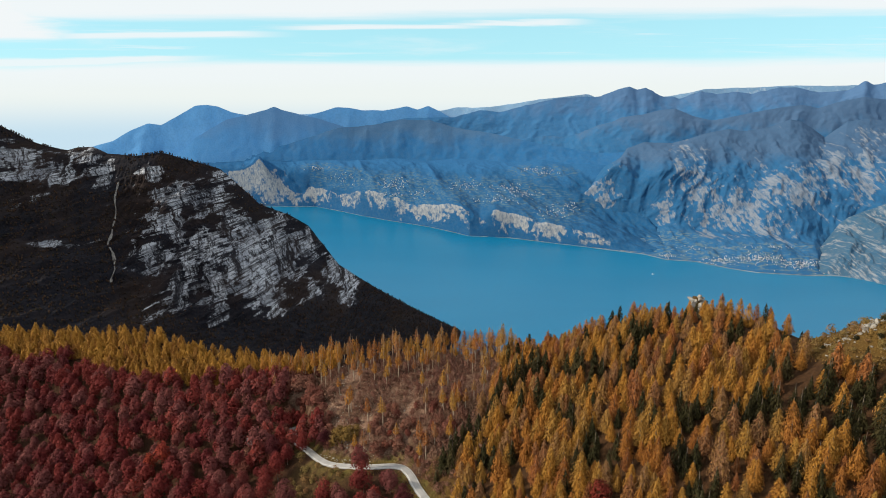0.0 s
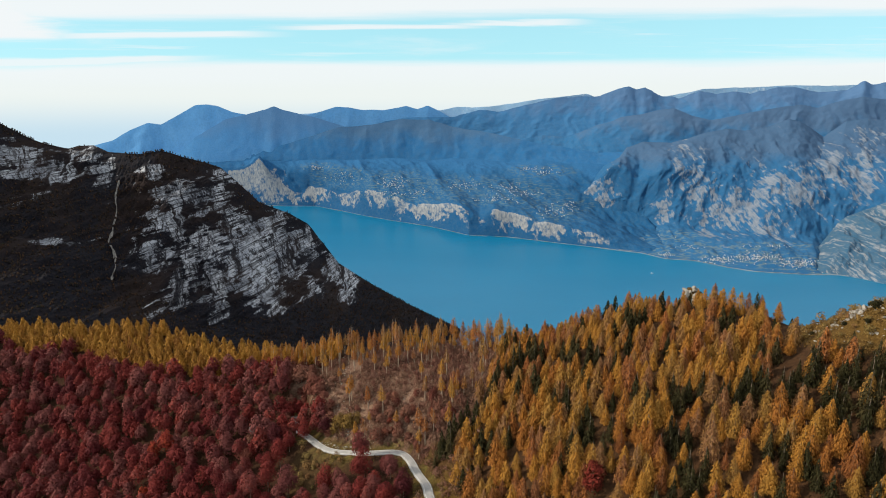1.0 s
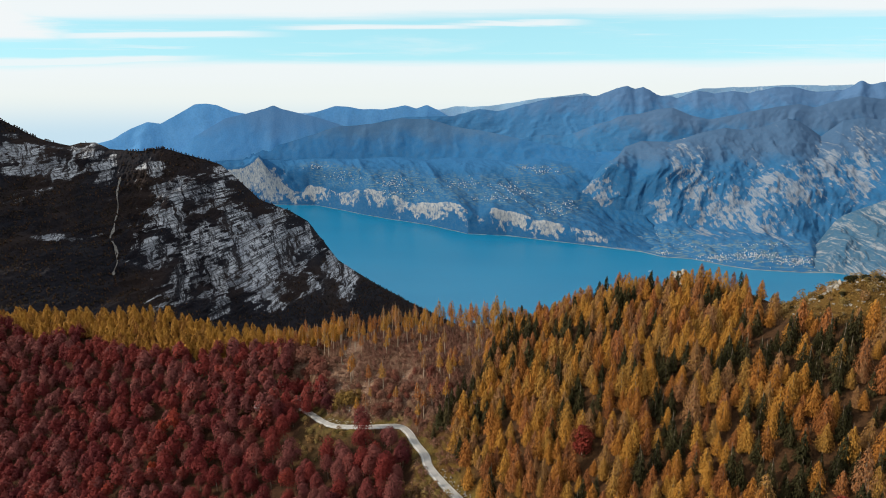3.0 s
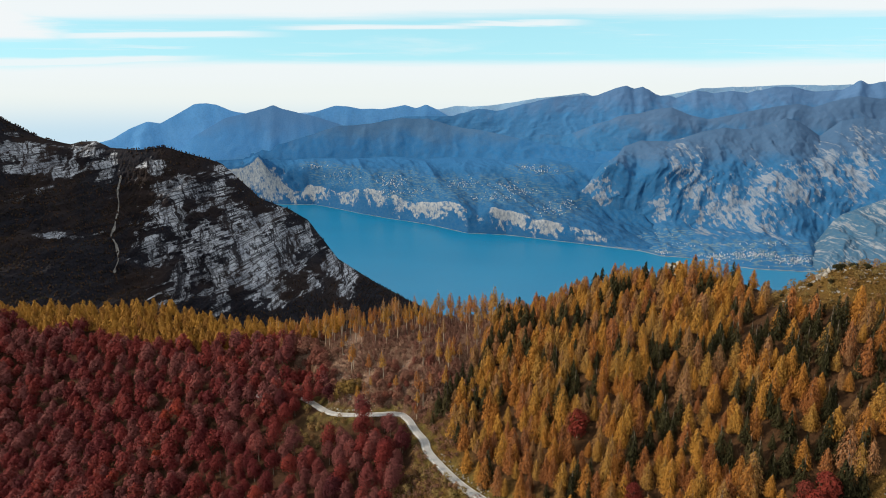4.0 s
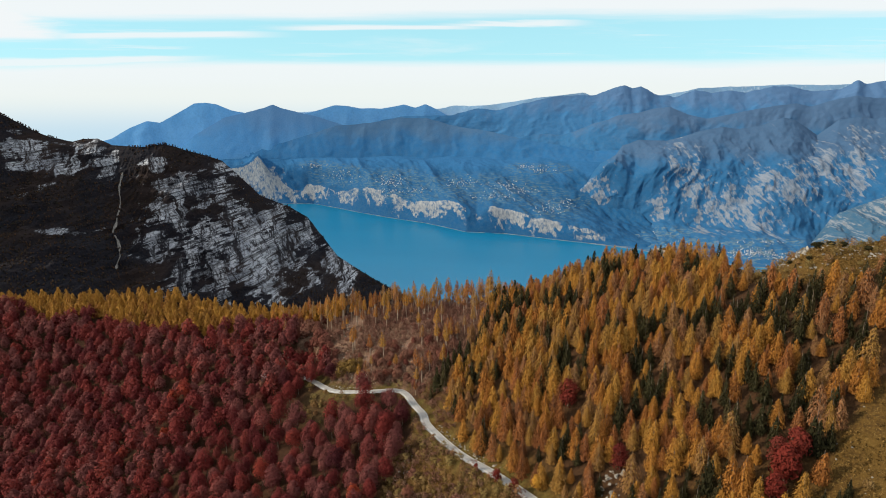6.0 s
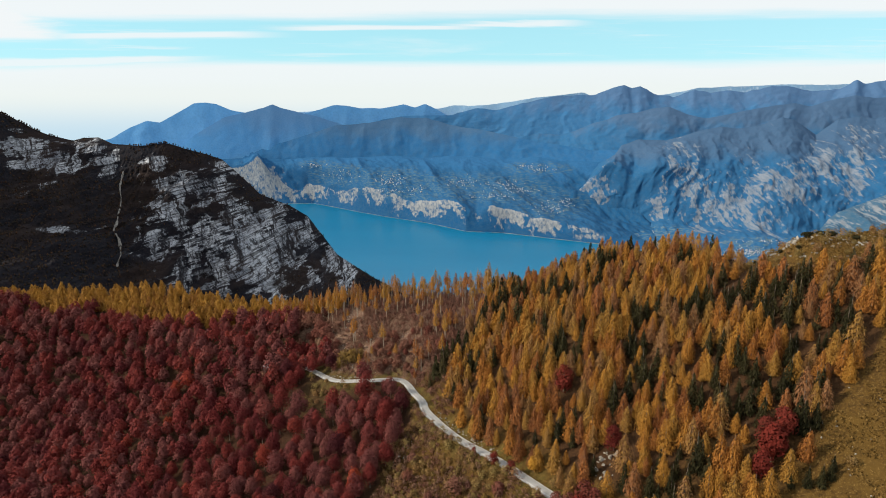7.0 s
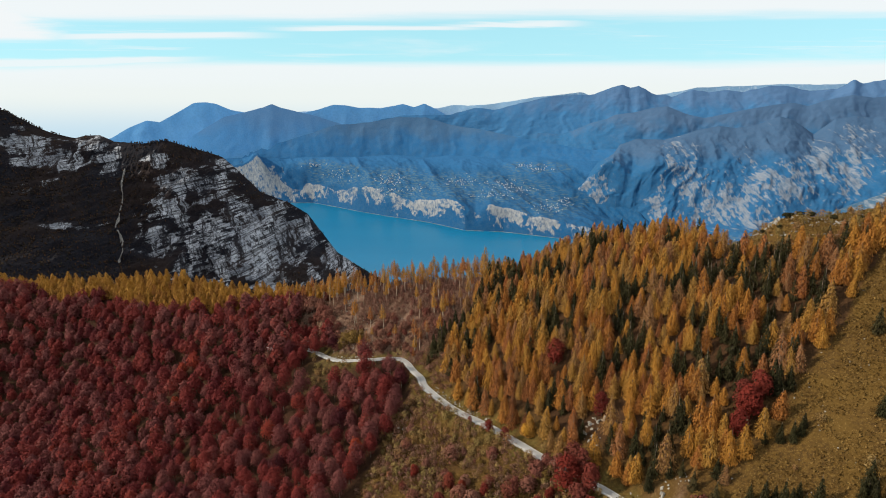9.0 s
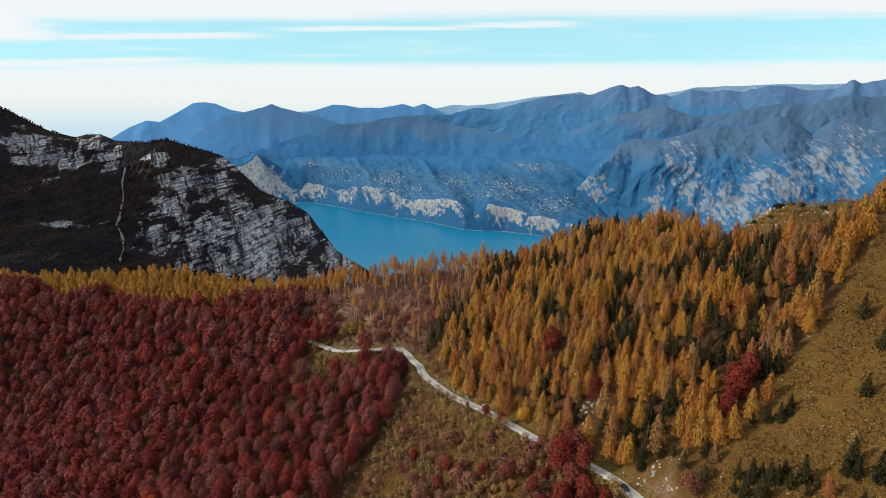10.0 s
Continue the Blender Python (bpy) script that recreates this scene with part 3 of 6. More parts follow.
# ---- mountains. Rows run along the mountain from its foot to its crest: bearing (x over y), y and height ----
SHORE_W = [(-0.3917, 4705, -550), (-0.2659, 4588, -550), (-0.2174, 4588, -550), (-0.1402, 4170, -550), (-0.0917, 3966, -550), (-0.0235, 3741, -550), (0.0452, 3454, -550), (0.1139, 3405, -550), (0.2028, 3235, -550), (0.2722, 3122, -550), (0.3518, 3016, -550)]
RIM_W = [(-0.3865, 4755, -273), (-0.3383, 4710, -247), (-0.3086, 4683, -178), (-0.2868, 4660, -318), (-0.2547, 4638, -440), (-0.2405, 4638, -463), (-0.2254, 4638, -409), (-0.2014, 4560, -408), (-0.1778, 4429, -443), (-0.1389, 4220, -385), (-0.0907, 4016, -366), (-0.0668, 3936, -394), (-0.0475, 3871, -422), (0.0155, 3627, -378), (0.0399, 3524, -414), (0.0643, 3490, -443), (0.0884, 3472, -389), (0.1226, 3436, -410), (0.1621, 3361, -453), (0.2213, 3253, -476), (0.2709, 3172, -491), (0.3512, 3066, -537)]
SHELF_W = [(-0.386, 4810, -255), (-0.3188, 4762, -229), (-0.2525, 4715, -269), (-0.176, 4525, -252), (-0.0804, 4325, -254), (0.0154, 4150, -296), (0.1117, 3959, -313), (0.2091, 3768, -381), (0.2687, 3653, -454), (0.35, 3500, -584)]
BACK_W = [(-0.3855, 4845, -226), (-0.3184, 4805, -205), (-0.2518, 4765, -211), (-0.2135, 4723, -194), (-0.1564, 4660, -198), (-0.08, 4575, -170), (-0.0229, 4512, -191), (0.0152, 4470, -166), (0.0725, 4369, -171), (0.1107, 4302, -182), (0.1677, 4202, -154), (0.2062, 4135, -176), (0.2636, 4034, -175), (0.3404, 3900, -186)]
RIDGE_FOOT = [(-0.4362, 4872, -377), (-0.0807, 4607, -339), (0.342, 3940, -273)]
CREST_W = [(-0.4329, 4880, -215), (-0.3654, 4869, -173), (-0.3173, 4861, -136), (-0.2692, 4853, -90), (-0.2115, 4831, -8), (-0.1732, 4813, 55), (-0.1167, 4785, 74), (-0.0695, 4762, 118), (-0.0225, 4739, 114), (0.0151, 4720, 62), (0.0717, 4646, 21), (0.1382, 4559, -40), (0.2049, 4473, -86), (0.2624, 4399, -123), (0.3382, 4300, -101)]
SHORE_E = [(0.1929, 3265, -550), (0.2922, 3081, -550), (0.3519, 2990, -550), (0.3924, 2869, -550), (0.4422, 2834, -550), (0.503, 2703, -550), (0.5537, 2622, -550), (0.6441, 2574, -550), (0.7041, 2564, -550), (0.745, 2509, -550), (0.7845, 2430, -550), (0.9009, 2262, -550), (1.0262, 2121, -550)]
TOWN_E = [(0.1929, 3592, -618), (0.2916, 3389, -594), (0.351, 3289, -582), (0.4586, 3069, -507), (0.5577, 2878, -479), (0.6482, 2830, -506), (0.711, 2805, -563), (0.7812, 2673, -569), (0.8958, 2488, -557), (1.0203, 2333, -560)]
FOOT_E = [(0.1928, 3918, -682), (0.2508, 3786, -589), (0.2891, 3697, -516), (0.3484, 3588, -531), (0.4067, 3426, -483), (0.4564, 3348, -495), (0.5548, 3140, -466), (0.6459, 3087, -517), (0.7063, 3060, -536), (0.7751, 2916, -532), (1.0089, 2545, -495)]
MID_E = [(0.1926, 3550, -591), (0.22, 3550, -436), (0.2473, 3550, -314), (0.2743, 3550, -201), (0.2989, 3550, -134), (0.3328, 3550, -246), (0.3692, 3550, -161), (0.4075, 3550, -161), (0.4558, 3550, -178), (0.5414, 3550, -161), (0.6071, 3550, -127), (0.6562, 3550, -161), (0.7483, 3550, -127), (0.9677, 3550, -94)]
CREST_E = [(0.1925, 4000, -672), (0.2194, 4000, -466), (0.2465, 4000, -318), (0.2733, 4000, -184), (0.2981, 4000, -127), (0.3093, 4000, -59), (0.3371, 4000, -22), (0.3846, 4000, -29), (0.4077, 4000, -7), (0.4397, 4000, 38), (0.4766, 4000, 67), (0.5053, 4000, 52), (0.5422, 4000, 78), (0.5781, 4000, 130), (0.5976, 4000, 111), (0.6388, 4000, 12), (0.6726, 4000, 115), (0.7094, 4000, 133), (0.7363, 4000, 119), (0.8015, 4000, 170), (0.9493, 4000, 206)]
HEAD_FOOT = [(0.633, 2652, -550), (0.7041, 2564, -550), (0.7451, 2500, -550), (0.7847, 2421, -550), (0.9015, 2240, -550), (1.0262, 2121, -550)]
HEAD_CREST = [(0.6304, 2950, -576), (0.6569, 2950, -510), (0.6729, 2950, -436), (0.6848, 2950, -380), (0.6979, 2950, -351), (0.7252, 2950, -316), (0.7601, 2950, -281), (0.8338, 2950, -190), (0.974, 2950, -133)]
MAIN_FOOT = [(-0.252, 4790, -231), (-0.0797, 4777, -95), (0.0152, 4770, -103), (0.2062, 4600, -215), (0.3023, 4421, -242), (0.9677, 4300, -149)]
MAIN_CREST = [(-0.252, 4850, -236), (-0.1741, 4850, -54), (-0.0977, 4850, 103), (-0.0601, 4850, 126), (0.015, 4850, 135), (0.0617, 4850, 188), (0.0946, 4850, 170), (0.1364, 4850, 223), (0.1641, 4850, 258), (0.1918, 4850, 284), (0.2383, 4850, 293), (0.2588, 4850, 293), (0.2841, 4850, 345), (0.3069, 4850, 376), (0.3193, 4850, 354), (0.333, 4850, 367), (0.3544, 4850, 311), (0.3875, 4850, 280), (0.4237, 4850, 332), (0.452, 4850, 311), (0.4794, 4850, 332), (0.5077, 4850, 315), (0.5528, 4850, 367), (0.5808, 4850, 363), (0.619, 4850, 324), (0.6648, 4850, 345), (0.6922, 4850, 415), (0.7098, 4850, 389), (0.7369, 4850, 406), (0.8435, 4850, 518), (0.9836, 4850, 475)]
MIDDLE_FOOT = [(0.0153, 4640, -262), (0.2066, 4402, -240), (0.3979, 4254, -226), (0.9719, 4100, -212)]
MIDDLE_CREST = [(0.0057, 4800, -105), (0.0436, 4785, -77), (0.1097, 4760, -36), (0.1662, 4708, -3), (0.2041, 4672, -15), (0.2265, 4652, 16), (0.2596, 4620, 77), (0.2828, 4605, 103), (0.2964, 4597, 136), (0.3289, 4576, 157), (0.3565, 4559, 187), (0.3843, 4541, 199), (0.4134, 4524, 149), (0.447, 4503, 112), (0.4838, 4480, 145), (0.5295, 4472, 186), (0.5616, 4466, 211), (0.5938, 4461, 227), (0.6226, 4456, 202), (0.6492, 4451, 243), (0.6944, 4443, 283), (0.7304, 4437, 267), (0.8514, 4416, 310), (0.9434, 4400, 329)]
HILL_CREST = [(-0.5623, 4890, -426), (-0.462, 4890, -239), (-0.415, 4890, -33), (-0.3605, 4890, 116), (-0.3223, 4890, 157), (-0.2937, 4890, 192), (-0.2793, 4890, 219), (-0.2656, 4890, 192), (-0.238, 4890, 157), (-0.2009, 4890, 116), (-0.1545, 4890, 44), (-0.0797, 4890, -101), (0.0153, 4890, -286)]
BLUE_CREST = [(-0.6911, 4950, -244), (-0.6019, 4950, -128), (-0.5527, 4950, -58), (-0.5223, 4950, 25), (-0.4908, 4950, 84), (-0.4694, 4950, 70), (-0.4446, 4950, 134), (-0.41, 4950, 224), (-0.3913, 4950, 229), (-0.3727, 4950, 220), (-0.3502, 4950, 170), (-0.3225, 4950, 147), (-0.2288, 4950, 143), (-0.2003, 4950, 179), (-0.1766, 4950, 215), (-0.1579, 4950, 211), (-0.1347, 4950, 188), (-0.0973, 4950, 188), (-0.0598, 4950, 220), (-0.0412, 4950, 193), (-0.0243, 4950, 224), (-0.0084, 4950, 188), (0.015, 4950, 125), (0.1091, 4950, 79)]
SNOW_CREST = [(-0.2662, 5010, 152), (-0.1723, 5010, 170), (-0.0037, 5010, 188), (0.0243, 5010, 216), (0.0523, 5010, 207), (0.0897, 5010, 225), (0.1269, 5010, 247), (0.1547, 5010, 275), (0.201, 5010, 302), (0.238, 5010, 324), (0.2523, 5010, 297), (0.3685, 5010, 302), (0.4007, 5010, 324), (0.4279, 5010, 360), (0.4787, 5010, 369), (0.5157, 5010, 374), (0.571, 5010, 387), (0.636, 5010, 383), (0.719, 5010, 396), (0.847, 5010, 441), (0.9857, 5010, 441)]
CLIFF_CREST = [(-1.0835, 1120, 280), (-0.8682, 1308, 211), (-0.7375, 1420, 141), (-0.703, 1453, 112), (-0.6721, 1482, 91), (-0.6305, 1520, 77), (-0.611, 1537, 82), (-0.5872, 1538, 83), (-0.5648, 1527, 68), (-0.5411, 1516, 67), (-0.5176, 1504, 65), (-0.4743, 1521, 71), (-0.4327, 1549, 51), (-0.3769, 1586, 22), (-0.3412, 1610, -34), (-0.3141, 1655, -83), (-0.2666, 1731, -122), (-0.2336, 1783, -166), (-0.2106, 1806, -228), (-0.1826, 1818, -301), (-0.1242, 1843, -382), (-0.0646, 1865, -453), (0.0163, 1887, -537), (0.0675, 1900, -591), (0.0882, 1900, -608)]
CLIFF_BROW = [(-1.104, 1075, 190), (-0.8802, 1262, 135), (-0.7483, 1375, 55), (-0.6543, 1458, 34), (-0.5909, 1493, 45), (-0.5563, 1475, 4), (-0.5034, 1461, 6), (-0.4371, 1504, -13), (-0.3709, 1547, -41), (-0.3258, 1595, -118), (-0.2593, 1701, -188), (-0.2214, 1757, -253), (-0.1835, 1773, -330), (-0.1247, 1798, -402), (-0.0648, 1820, -467), (0.0163, 1842, -544), (0.0884, 1855, -614)]
CLIFF_MID = [(-1.1576, 980, -17), (-0.7665, 1250, -68), (-0.6658, 1309, -53), (-0.5661, 1370, -91), (-0.4764, 1385, -135), (-0.3813, 1400, -196), (-0.3046, 1491, -281), (-0.245, 1560, -318), (-0.1858, 1612, -377), (-0.0855, 1700, -471), (0.0164, 1776, -548), (0.0888, 1830, -640)]
CLIFF_LOW = [(-1.1999, 820, -121), (-0.7874, 1070, -165), (-0.5815, 1200, -206), (-0.4905, 1239, -270), (-0.3919, 1280, -326), (-0.2496, 1380, -380), (-0.0864, 1530, -482), (0.0892, 1700, -620)]
CLIFF_FOOT = [(-1.2396, 700, -187), (-0.8094, 880, -219), (-0.5977, 980, -264), (-0.4002, 1080, -356), (-0.2549, 1180, -418), (-0.0879, 1280, -483), (0.0905, 1450, -603)]
WEST_SLABS = [(-0.302, -0.12, 0.03, 0.02), (0.262, -0.219, 0.024, 0.006)]
# cliff faces that rise from the water to the rim: two bearings, how far up the stone begins, how bare
WEST_FACES = [(-0.362, -0.246, 0.00, 0.95), (-0.240, -0.194, 0.10, 1.0), (-0.188, -0.142, 0.30, 0.72), (-0.132, -0.093, 0.22, 0.80), (-0.086, -0.056, 0.00, 0.80), (-0.050, 0.043, 0.25, 1.0), (0.060, 0.074, 0.4, 0.7), (0.086, 0.148, 0.20, 1.0), (0.152, 0.212, 0.10, 0.90), (0.228, 0.275, 0.25, 0.75)]
EAST_SLABS = [(0.406, -0.079, 0.021, 0.036), (0.434, -0.122, 0.021, 0.048), (0.491, -0.161, 0.058, 0.049), (0.564, -0.122, 0.039, 0.029), (0.623, -0.132, 0.048, 0.034), (0.553, -0.19, 0.059, 0.022), (0.385, -0.161, 0.019, 0.034), (0.656, -0.093, 0.029, 0.038), (0.714, -0.093, 0.038, 0.056), (0.267, -0.141, 0.029, 0.034), (0.3, -0.21, 0.039, 0.012)]
CLIFF_SLABS = [(-0.475, -0.30, 0.035, 0.028), (-0.684, -0.094, 0.04, 0.030), (-0.736, -0.085, 0.029, 0.030), (-0.652, -0.108, 0.017, 0.016), (-0.591, -0.086, 0.044, 0.034), (-0.57, -0.105, 0.013, 0.019), (-0.499, -0.091, 0.017, 0.013), (-0.439, -0.136, 0.058, 0.019), (-0.378, -0.103, 0.027, 0.015), (-0.473, -0.19, 0.029, 0.03), (-0.428, -0.231, 0.044, 0.06), (-0.359, -0.231, 0.059, 0.07), (-0.291, -0.241, 0.04, 0.07), (-0.345, -0.305, 0.05, 0.035), (-0.24, -0.221, 0.039, 0.045), (-0.193, -0.271, 0.02, 0.031), (-0.406, -0.313, 0.04, 0.042), (-0.509, -0.246, 0.04, 0.025), (-0.683, -0.223, 0.045, 0.006), (-0.225, -0.305, 0.016, 0.016), (-0.174, -0.285, 0.018, 0.030)]
TOWN_SPOTS = [(0.551, -0.249, 0.069, 0.012, 225), (0.631, -0.259, 0.06, 0.01, 195), (0.482, -0.253, 0.05, 0.009, 120), (0.703, -0.274, 0.06, 0.006, 120), (0.392, -0.243, 0.03, 0.006, 45), (0.568, -0.228, 0.059, 0.006, 27), (0.43, -0.231, 0.049, 0.008, 21), (0.379, -0.21, 0.049, 0.008, 12)]
VILLAGE_SPOTS = [(-0.081, -0.117, 0.043, 0.015, 51), (-0.167, -0.108, 0.038, 0.013, 27), (-0.209, -0.091, 0.024, 0.006, 27), (-0.091, -0.136, 0.039, 0.008, 21), (0.112, -0.127, 0.048, 0.013, 51), (0.169, -0.098, 0.038, 0.008, 24), (0.144, -0.093, 0.019, 0.005, 15), (0.035, -0.122, 0.048, 0.013, 33), (0.195, -0.166, 0.039, 0.014, 33), (0.219, -0.156, 0.029, 0.01, 18), (0.093, -0.146, 0.058, 0.008, 30), (-0.043, -0.136, 0.039, 0.012, 18), (0.141, -0.136, 0.048, 0.008, 21), (-0.314, -0.153, 0.029, 0.003, 7)]
GULLY = [(-0.5515, -0.1122), (-0.5638, -0.146), (-0.561, -0.1622), (-0.5732, -0.202), (-0.5851, -0.2228), (-0.578, -0.2448), (-0.5766, -0.2724), (-0.5866, -0.2939)]
BOAT = (961, 2593)



BARE = {}


def relief(name, rows, b0, b1, nu, nv, unit, rough, mat, label, seed=1, crest_rough=0.15, lateral=0.0, skew=0.5, even=9, slabs=(), smooth=True, flute=2.4, ledge=None, canopy=0.0, spiky=0.45, meads=(), blocky=False, faces=()):
    """A mountainside between its foot line and crest, broken into spurs and gullies; behind the crest it falls away.
    slabs: where stone lies bare, as bearing, rise (height over the first eye, by y), half width and half height."""
    b = np.linspace(b0, b1, nu)
    Y, Z = [], []
    for r in rows:
        r = np.array(r)
        Y.append(np.interp(b, r[:, 0], r[:, 1]))
        Z.append(np.interp(b, r[:, 0], r[:, 2]))
        if len(Y) > 1:
            Y[-1] = np.maximum(Y[-1], Y[-2] + 12)
            Z[-1] = np.maximum(Z[-1], Z[-2] + 2)
    Y.append(Y[-1] + 40)
    Z.append(Z[-1] - 70)
    Y, Z = np.array(Y), np.array(Z)
    seg = np.hypot(np.diff(Y, axis=0), np.diff(Z, axis=0)).mean(1)
    s = np.concatenate([[0], np.cumsum(seg)])
    v = np.concatenate([np.linspace(0, s[-2], nv - 3), s[-2] + (s[-1] - s[-2]) * np.array([0.33, 0.67, 1.0])])
    k = np.clip(np.searchsorted(s, v, side="right") - 1, 0, len(s) - 2)
    w = ((v - s[k]) / (s[k + 1] - s[k]))[:, None]
    yy, zz = Y[k] * (1 - w) + Y[k + 1] * w, Z[k] * (1 - w) + Z[k + 1] * w
    rel = v / s[-2]
    if even > 1:
        # round off the breaks between the rows, but for the foot and the crest
        pad = even // 2
        for q in (yy, zz):
            e = np.pad(q, ((pad, pad), (0, 0)), mode="edge")
            m = sum(e[i:i + len(q)] for i in range(2 * pad + 1)) / (2 * pad + 1)
            hold = np.clip(np.minimum(rel * 10, np.abs(1 - rel) * 10), 0, 1)[:, None]
            q[:] = q * (1 - hold) + m * hold
    xx = b[None, :] * yy
    body = (np.clip(rel, 0, 1) * np.clip(1.0 - rel, 0, 1) * 4)[:, None]
    env = np.clip(rel * 14, 0, 1)[:, None] * (crest_rough + (1 - crest_rough) * np.clip(np.abs(1 - rel) * 9, 0, 1))[:, None]
    px, py = xx / unit, (zz * 0.9 + yy * 0.45) / unit
    px = px + skew * py
    warp, warp2 = fbm(px * 0.8, py * 0.8, 3, seed + 7), fbm(px * 0.8 + 9, py * 0.8, 3, seed + 8)
    spur = ridged(px * 1.1 + 0.5 * warp, py * 0.55 + 0.5 * warp2, 6, seed, spiky)
    zz = zz + rough * env * (spur - 0.1) * 0.6 + rough * 0.3 * env * fbm(px * 5, py * 5, 4, seed + 3)
    yy = yy - rough * body * spur * 0.9 - lateral * env * (ridged(px * 6 + warp * 2, py * flute, 5, seed + 5, 0.65) - 0.1)
    if canopy:
        zz = zz + canopy * env * np.random.default_rng(seed).normal(size=zz.shape)
    if ledge:
        # beds of stone that rise to one side, each set back over the one below
        deep, high, tilt = ledge
        u = (zz - tilt * xx) / high + 0.9 * warp + 0.3 * fbm(px * 7, py * 7, 3, seed + 21)
        saw = u % 1.0
        yy = yy + deep * env * (np.where(saw > 0.75, (saw - 0.75) * 4, 0) - 0.9 * saw + 0.25) * (0.4 + vnoise(np.floor(u) * 3.7, px * 2, seed + 23))
    P = np.stack([xx, yy, zz], -1).transpose(1, 0, 2)
    # the crest is a sharp edge: front and back have corners of their own there
    F = grid_faces(nu, nv)
    back = np.arange(len(F)) % (nv - 1) == nv - 4
    F[back, 0], F[back, 1] = nu * nv + F[back, 0] // nv, nu * nv + F[back, 1] // nv
    me = mesh_of(name, np.concatenate([P.reshape(-1, 3), P[:, nv - 4]]), F, mat, smooth)

    def per_corner(q):
        return np.concatenate([q.T.ravel(), q.T[:, nv - 4]]).astype(np.float32)

    bare = np.zeros(xx.shape)
    jag, jog = fbm(px * 2.5, py * 2.5, 5, seed + 13), fbm(px * 2.5 + 40, py * 2.5, 5, seed + 14)
    bb, ee = xx / yy, (zz - 170) / yy
    if blocky:
        jag, jog = 0.5 * jag, 0.4 * jog + 1.3 * (vnoise(np.floor(px * 11) * 1.7, np.zeros(px.shape), seed + 15) - 0.5)
    open_land = np.zeros(xx.shape)
    for sb, se, hw, hh, _ in meads:
        open_land = np.maximum(open_land, np.exp(-0.6 * (((bb - sb) / (hw * 1.2) + 0.5 * jag) ** 2 + ((ee - se) / (hh * 1.1) + 0.5 * jog) ** 2)))
    at = me.attributes.new("mead", "FLOAT", "POINT")
    at.data.foreach_set("value", per_corner(open_land))
    nick, notch = fbm(px * 9, py * 9, 4, seed + 25), fbm(px * 9 + 17, py * 9, 4, seed + 26)
    for sb, se, hw, hh in slabs:
        q = ((bb - sb) / hw + 0.8 * jag + 0.7 * nick) ** 2 + ((ee - se) / hh + 0.8 * jog + 0.9 * notch) ** 2
        bare = np.maximum(bare, np.exp(-0.75 * q))
    climb = (np.clip(v / s[1], 0, 2))[:, None]
    for f0, f1, lo, much in faces:
        edge = np.minimum(bb - f0, f1 - bb) / 0.012 + 0.6 + 1.8 * nick
        up = (climb - lo + 0.40 * jog - 0.45 * nick) / 0.45
        bare = np.maximum(bare, much * np.clip(edge, 0, 1) * np.clip(up, 0, 1) * np.clip((1.06 - climb + 0.05 * jag) / 0.05, 0, 1))
    bare = bare * (0.72 + 0.5 * vnoise(px * 16, py * 16, seed + 19))
    at = me.attributes.new("bare", "FLOAT", "POINT")
    at.data.foreach_set("value", per_corner(bare))
    tagged(new(name, me), label, "mountain", kind="structure")
    BARE[name] = bare.T
    return P


# Distance haze is mixed into these base colours as blue; no air is drawn.
snowy = mountain_mat("far hazed snowy ridge", (0.26, 0.45, 0.66), (0.30, 0.48, 0.67), (0.50, 0.63, 0.76), (0.42, 0.57, 0.72), 150, cover=0.14, streak=1.0, turn=0.0, relief_bump=0.1)
blue = mountain_mat("far hazed wooded ridge", (0.105, 0.300, 0.58), (0.12, 0.315, 0.59), (0.15, 0.30, 0.49), (0.13, 0.28, 0.48), 400, cover=0.6, relief_bump=0.08)
hill_m = mountain_mat("distant hazed wooded hill", (0.075, 0.245, 0.500), (0.088, 0.255, 0.500), (0.19, 0.27, 0.38), (0.14, 0.24, 0.37), 260, cover=0.60, relief_bump=0.12, upslope=(-120, 120), upslope_c=(0.112, 0.225, 0.400))
main_m = mountain_mat("distant hazed rocky range", (0.040, 0.160, 0.345), (0.056, 0.168, 0.335), (0.175, 0.250, 0.365), (0.105, 0.190, 0.325), 110, cover=0.34, turn=-0.2, streak=1.5, relief_bump=0.28, upslope=(100, 300), upslope_c=(0.086, 0.158, 0.290), lean_w=1.1)
west_m = mountain_mat("hazed far shore cliffs and woods", (0.010, 0.080, 0.200), (0.026, 0.096, 0.200), (0.28, 0.29, 0.30), (0.13, 0.165, 0.215), 120, cover=0.46, streak=1.3, turn=0.05, fields=(0.075, 0.132, 0.178), relief_bump=0.25, bare_w=0.78, upslope=(-300, -190), upslope_c=(0.026, 0.118, 0.270), lean_w=1.2, soft=0.22)
east_m = mountain_mat("steep hazed far mountainside", (0.018, 0.102, 0.235), (0.030, 0.108, 0.225), (0.190, 0.220, 0.270), (0.090, 0.145, 0.220), 150, cover=0.36, turn=-0.12, streak=1.25, fields=(0.095, 0.155, 0.200), relief_bump=0.20, bare_w=0.55, upslope=(-170, -60), upslope_c=(0.058, 0.105, 0.185), lean_w=1.2)
ridge_m = mountain_mat("hazed wooded western ridge", (0.022, 0.122, 0.290), (0.036, 0.130, 0.280), (0.15, 0.20, 0.27), (0.11, 0.17, 0.25), 200, cover=0.62, streak=1.2, relief_bump=0.14, upslope=(-120, 60), upslope_c=(0.066, 0.130, 0.225))
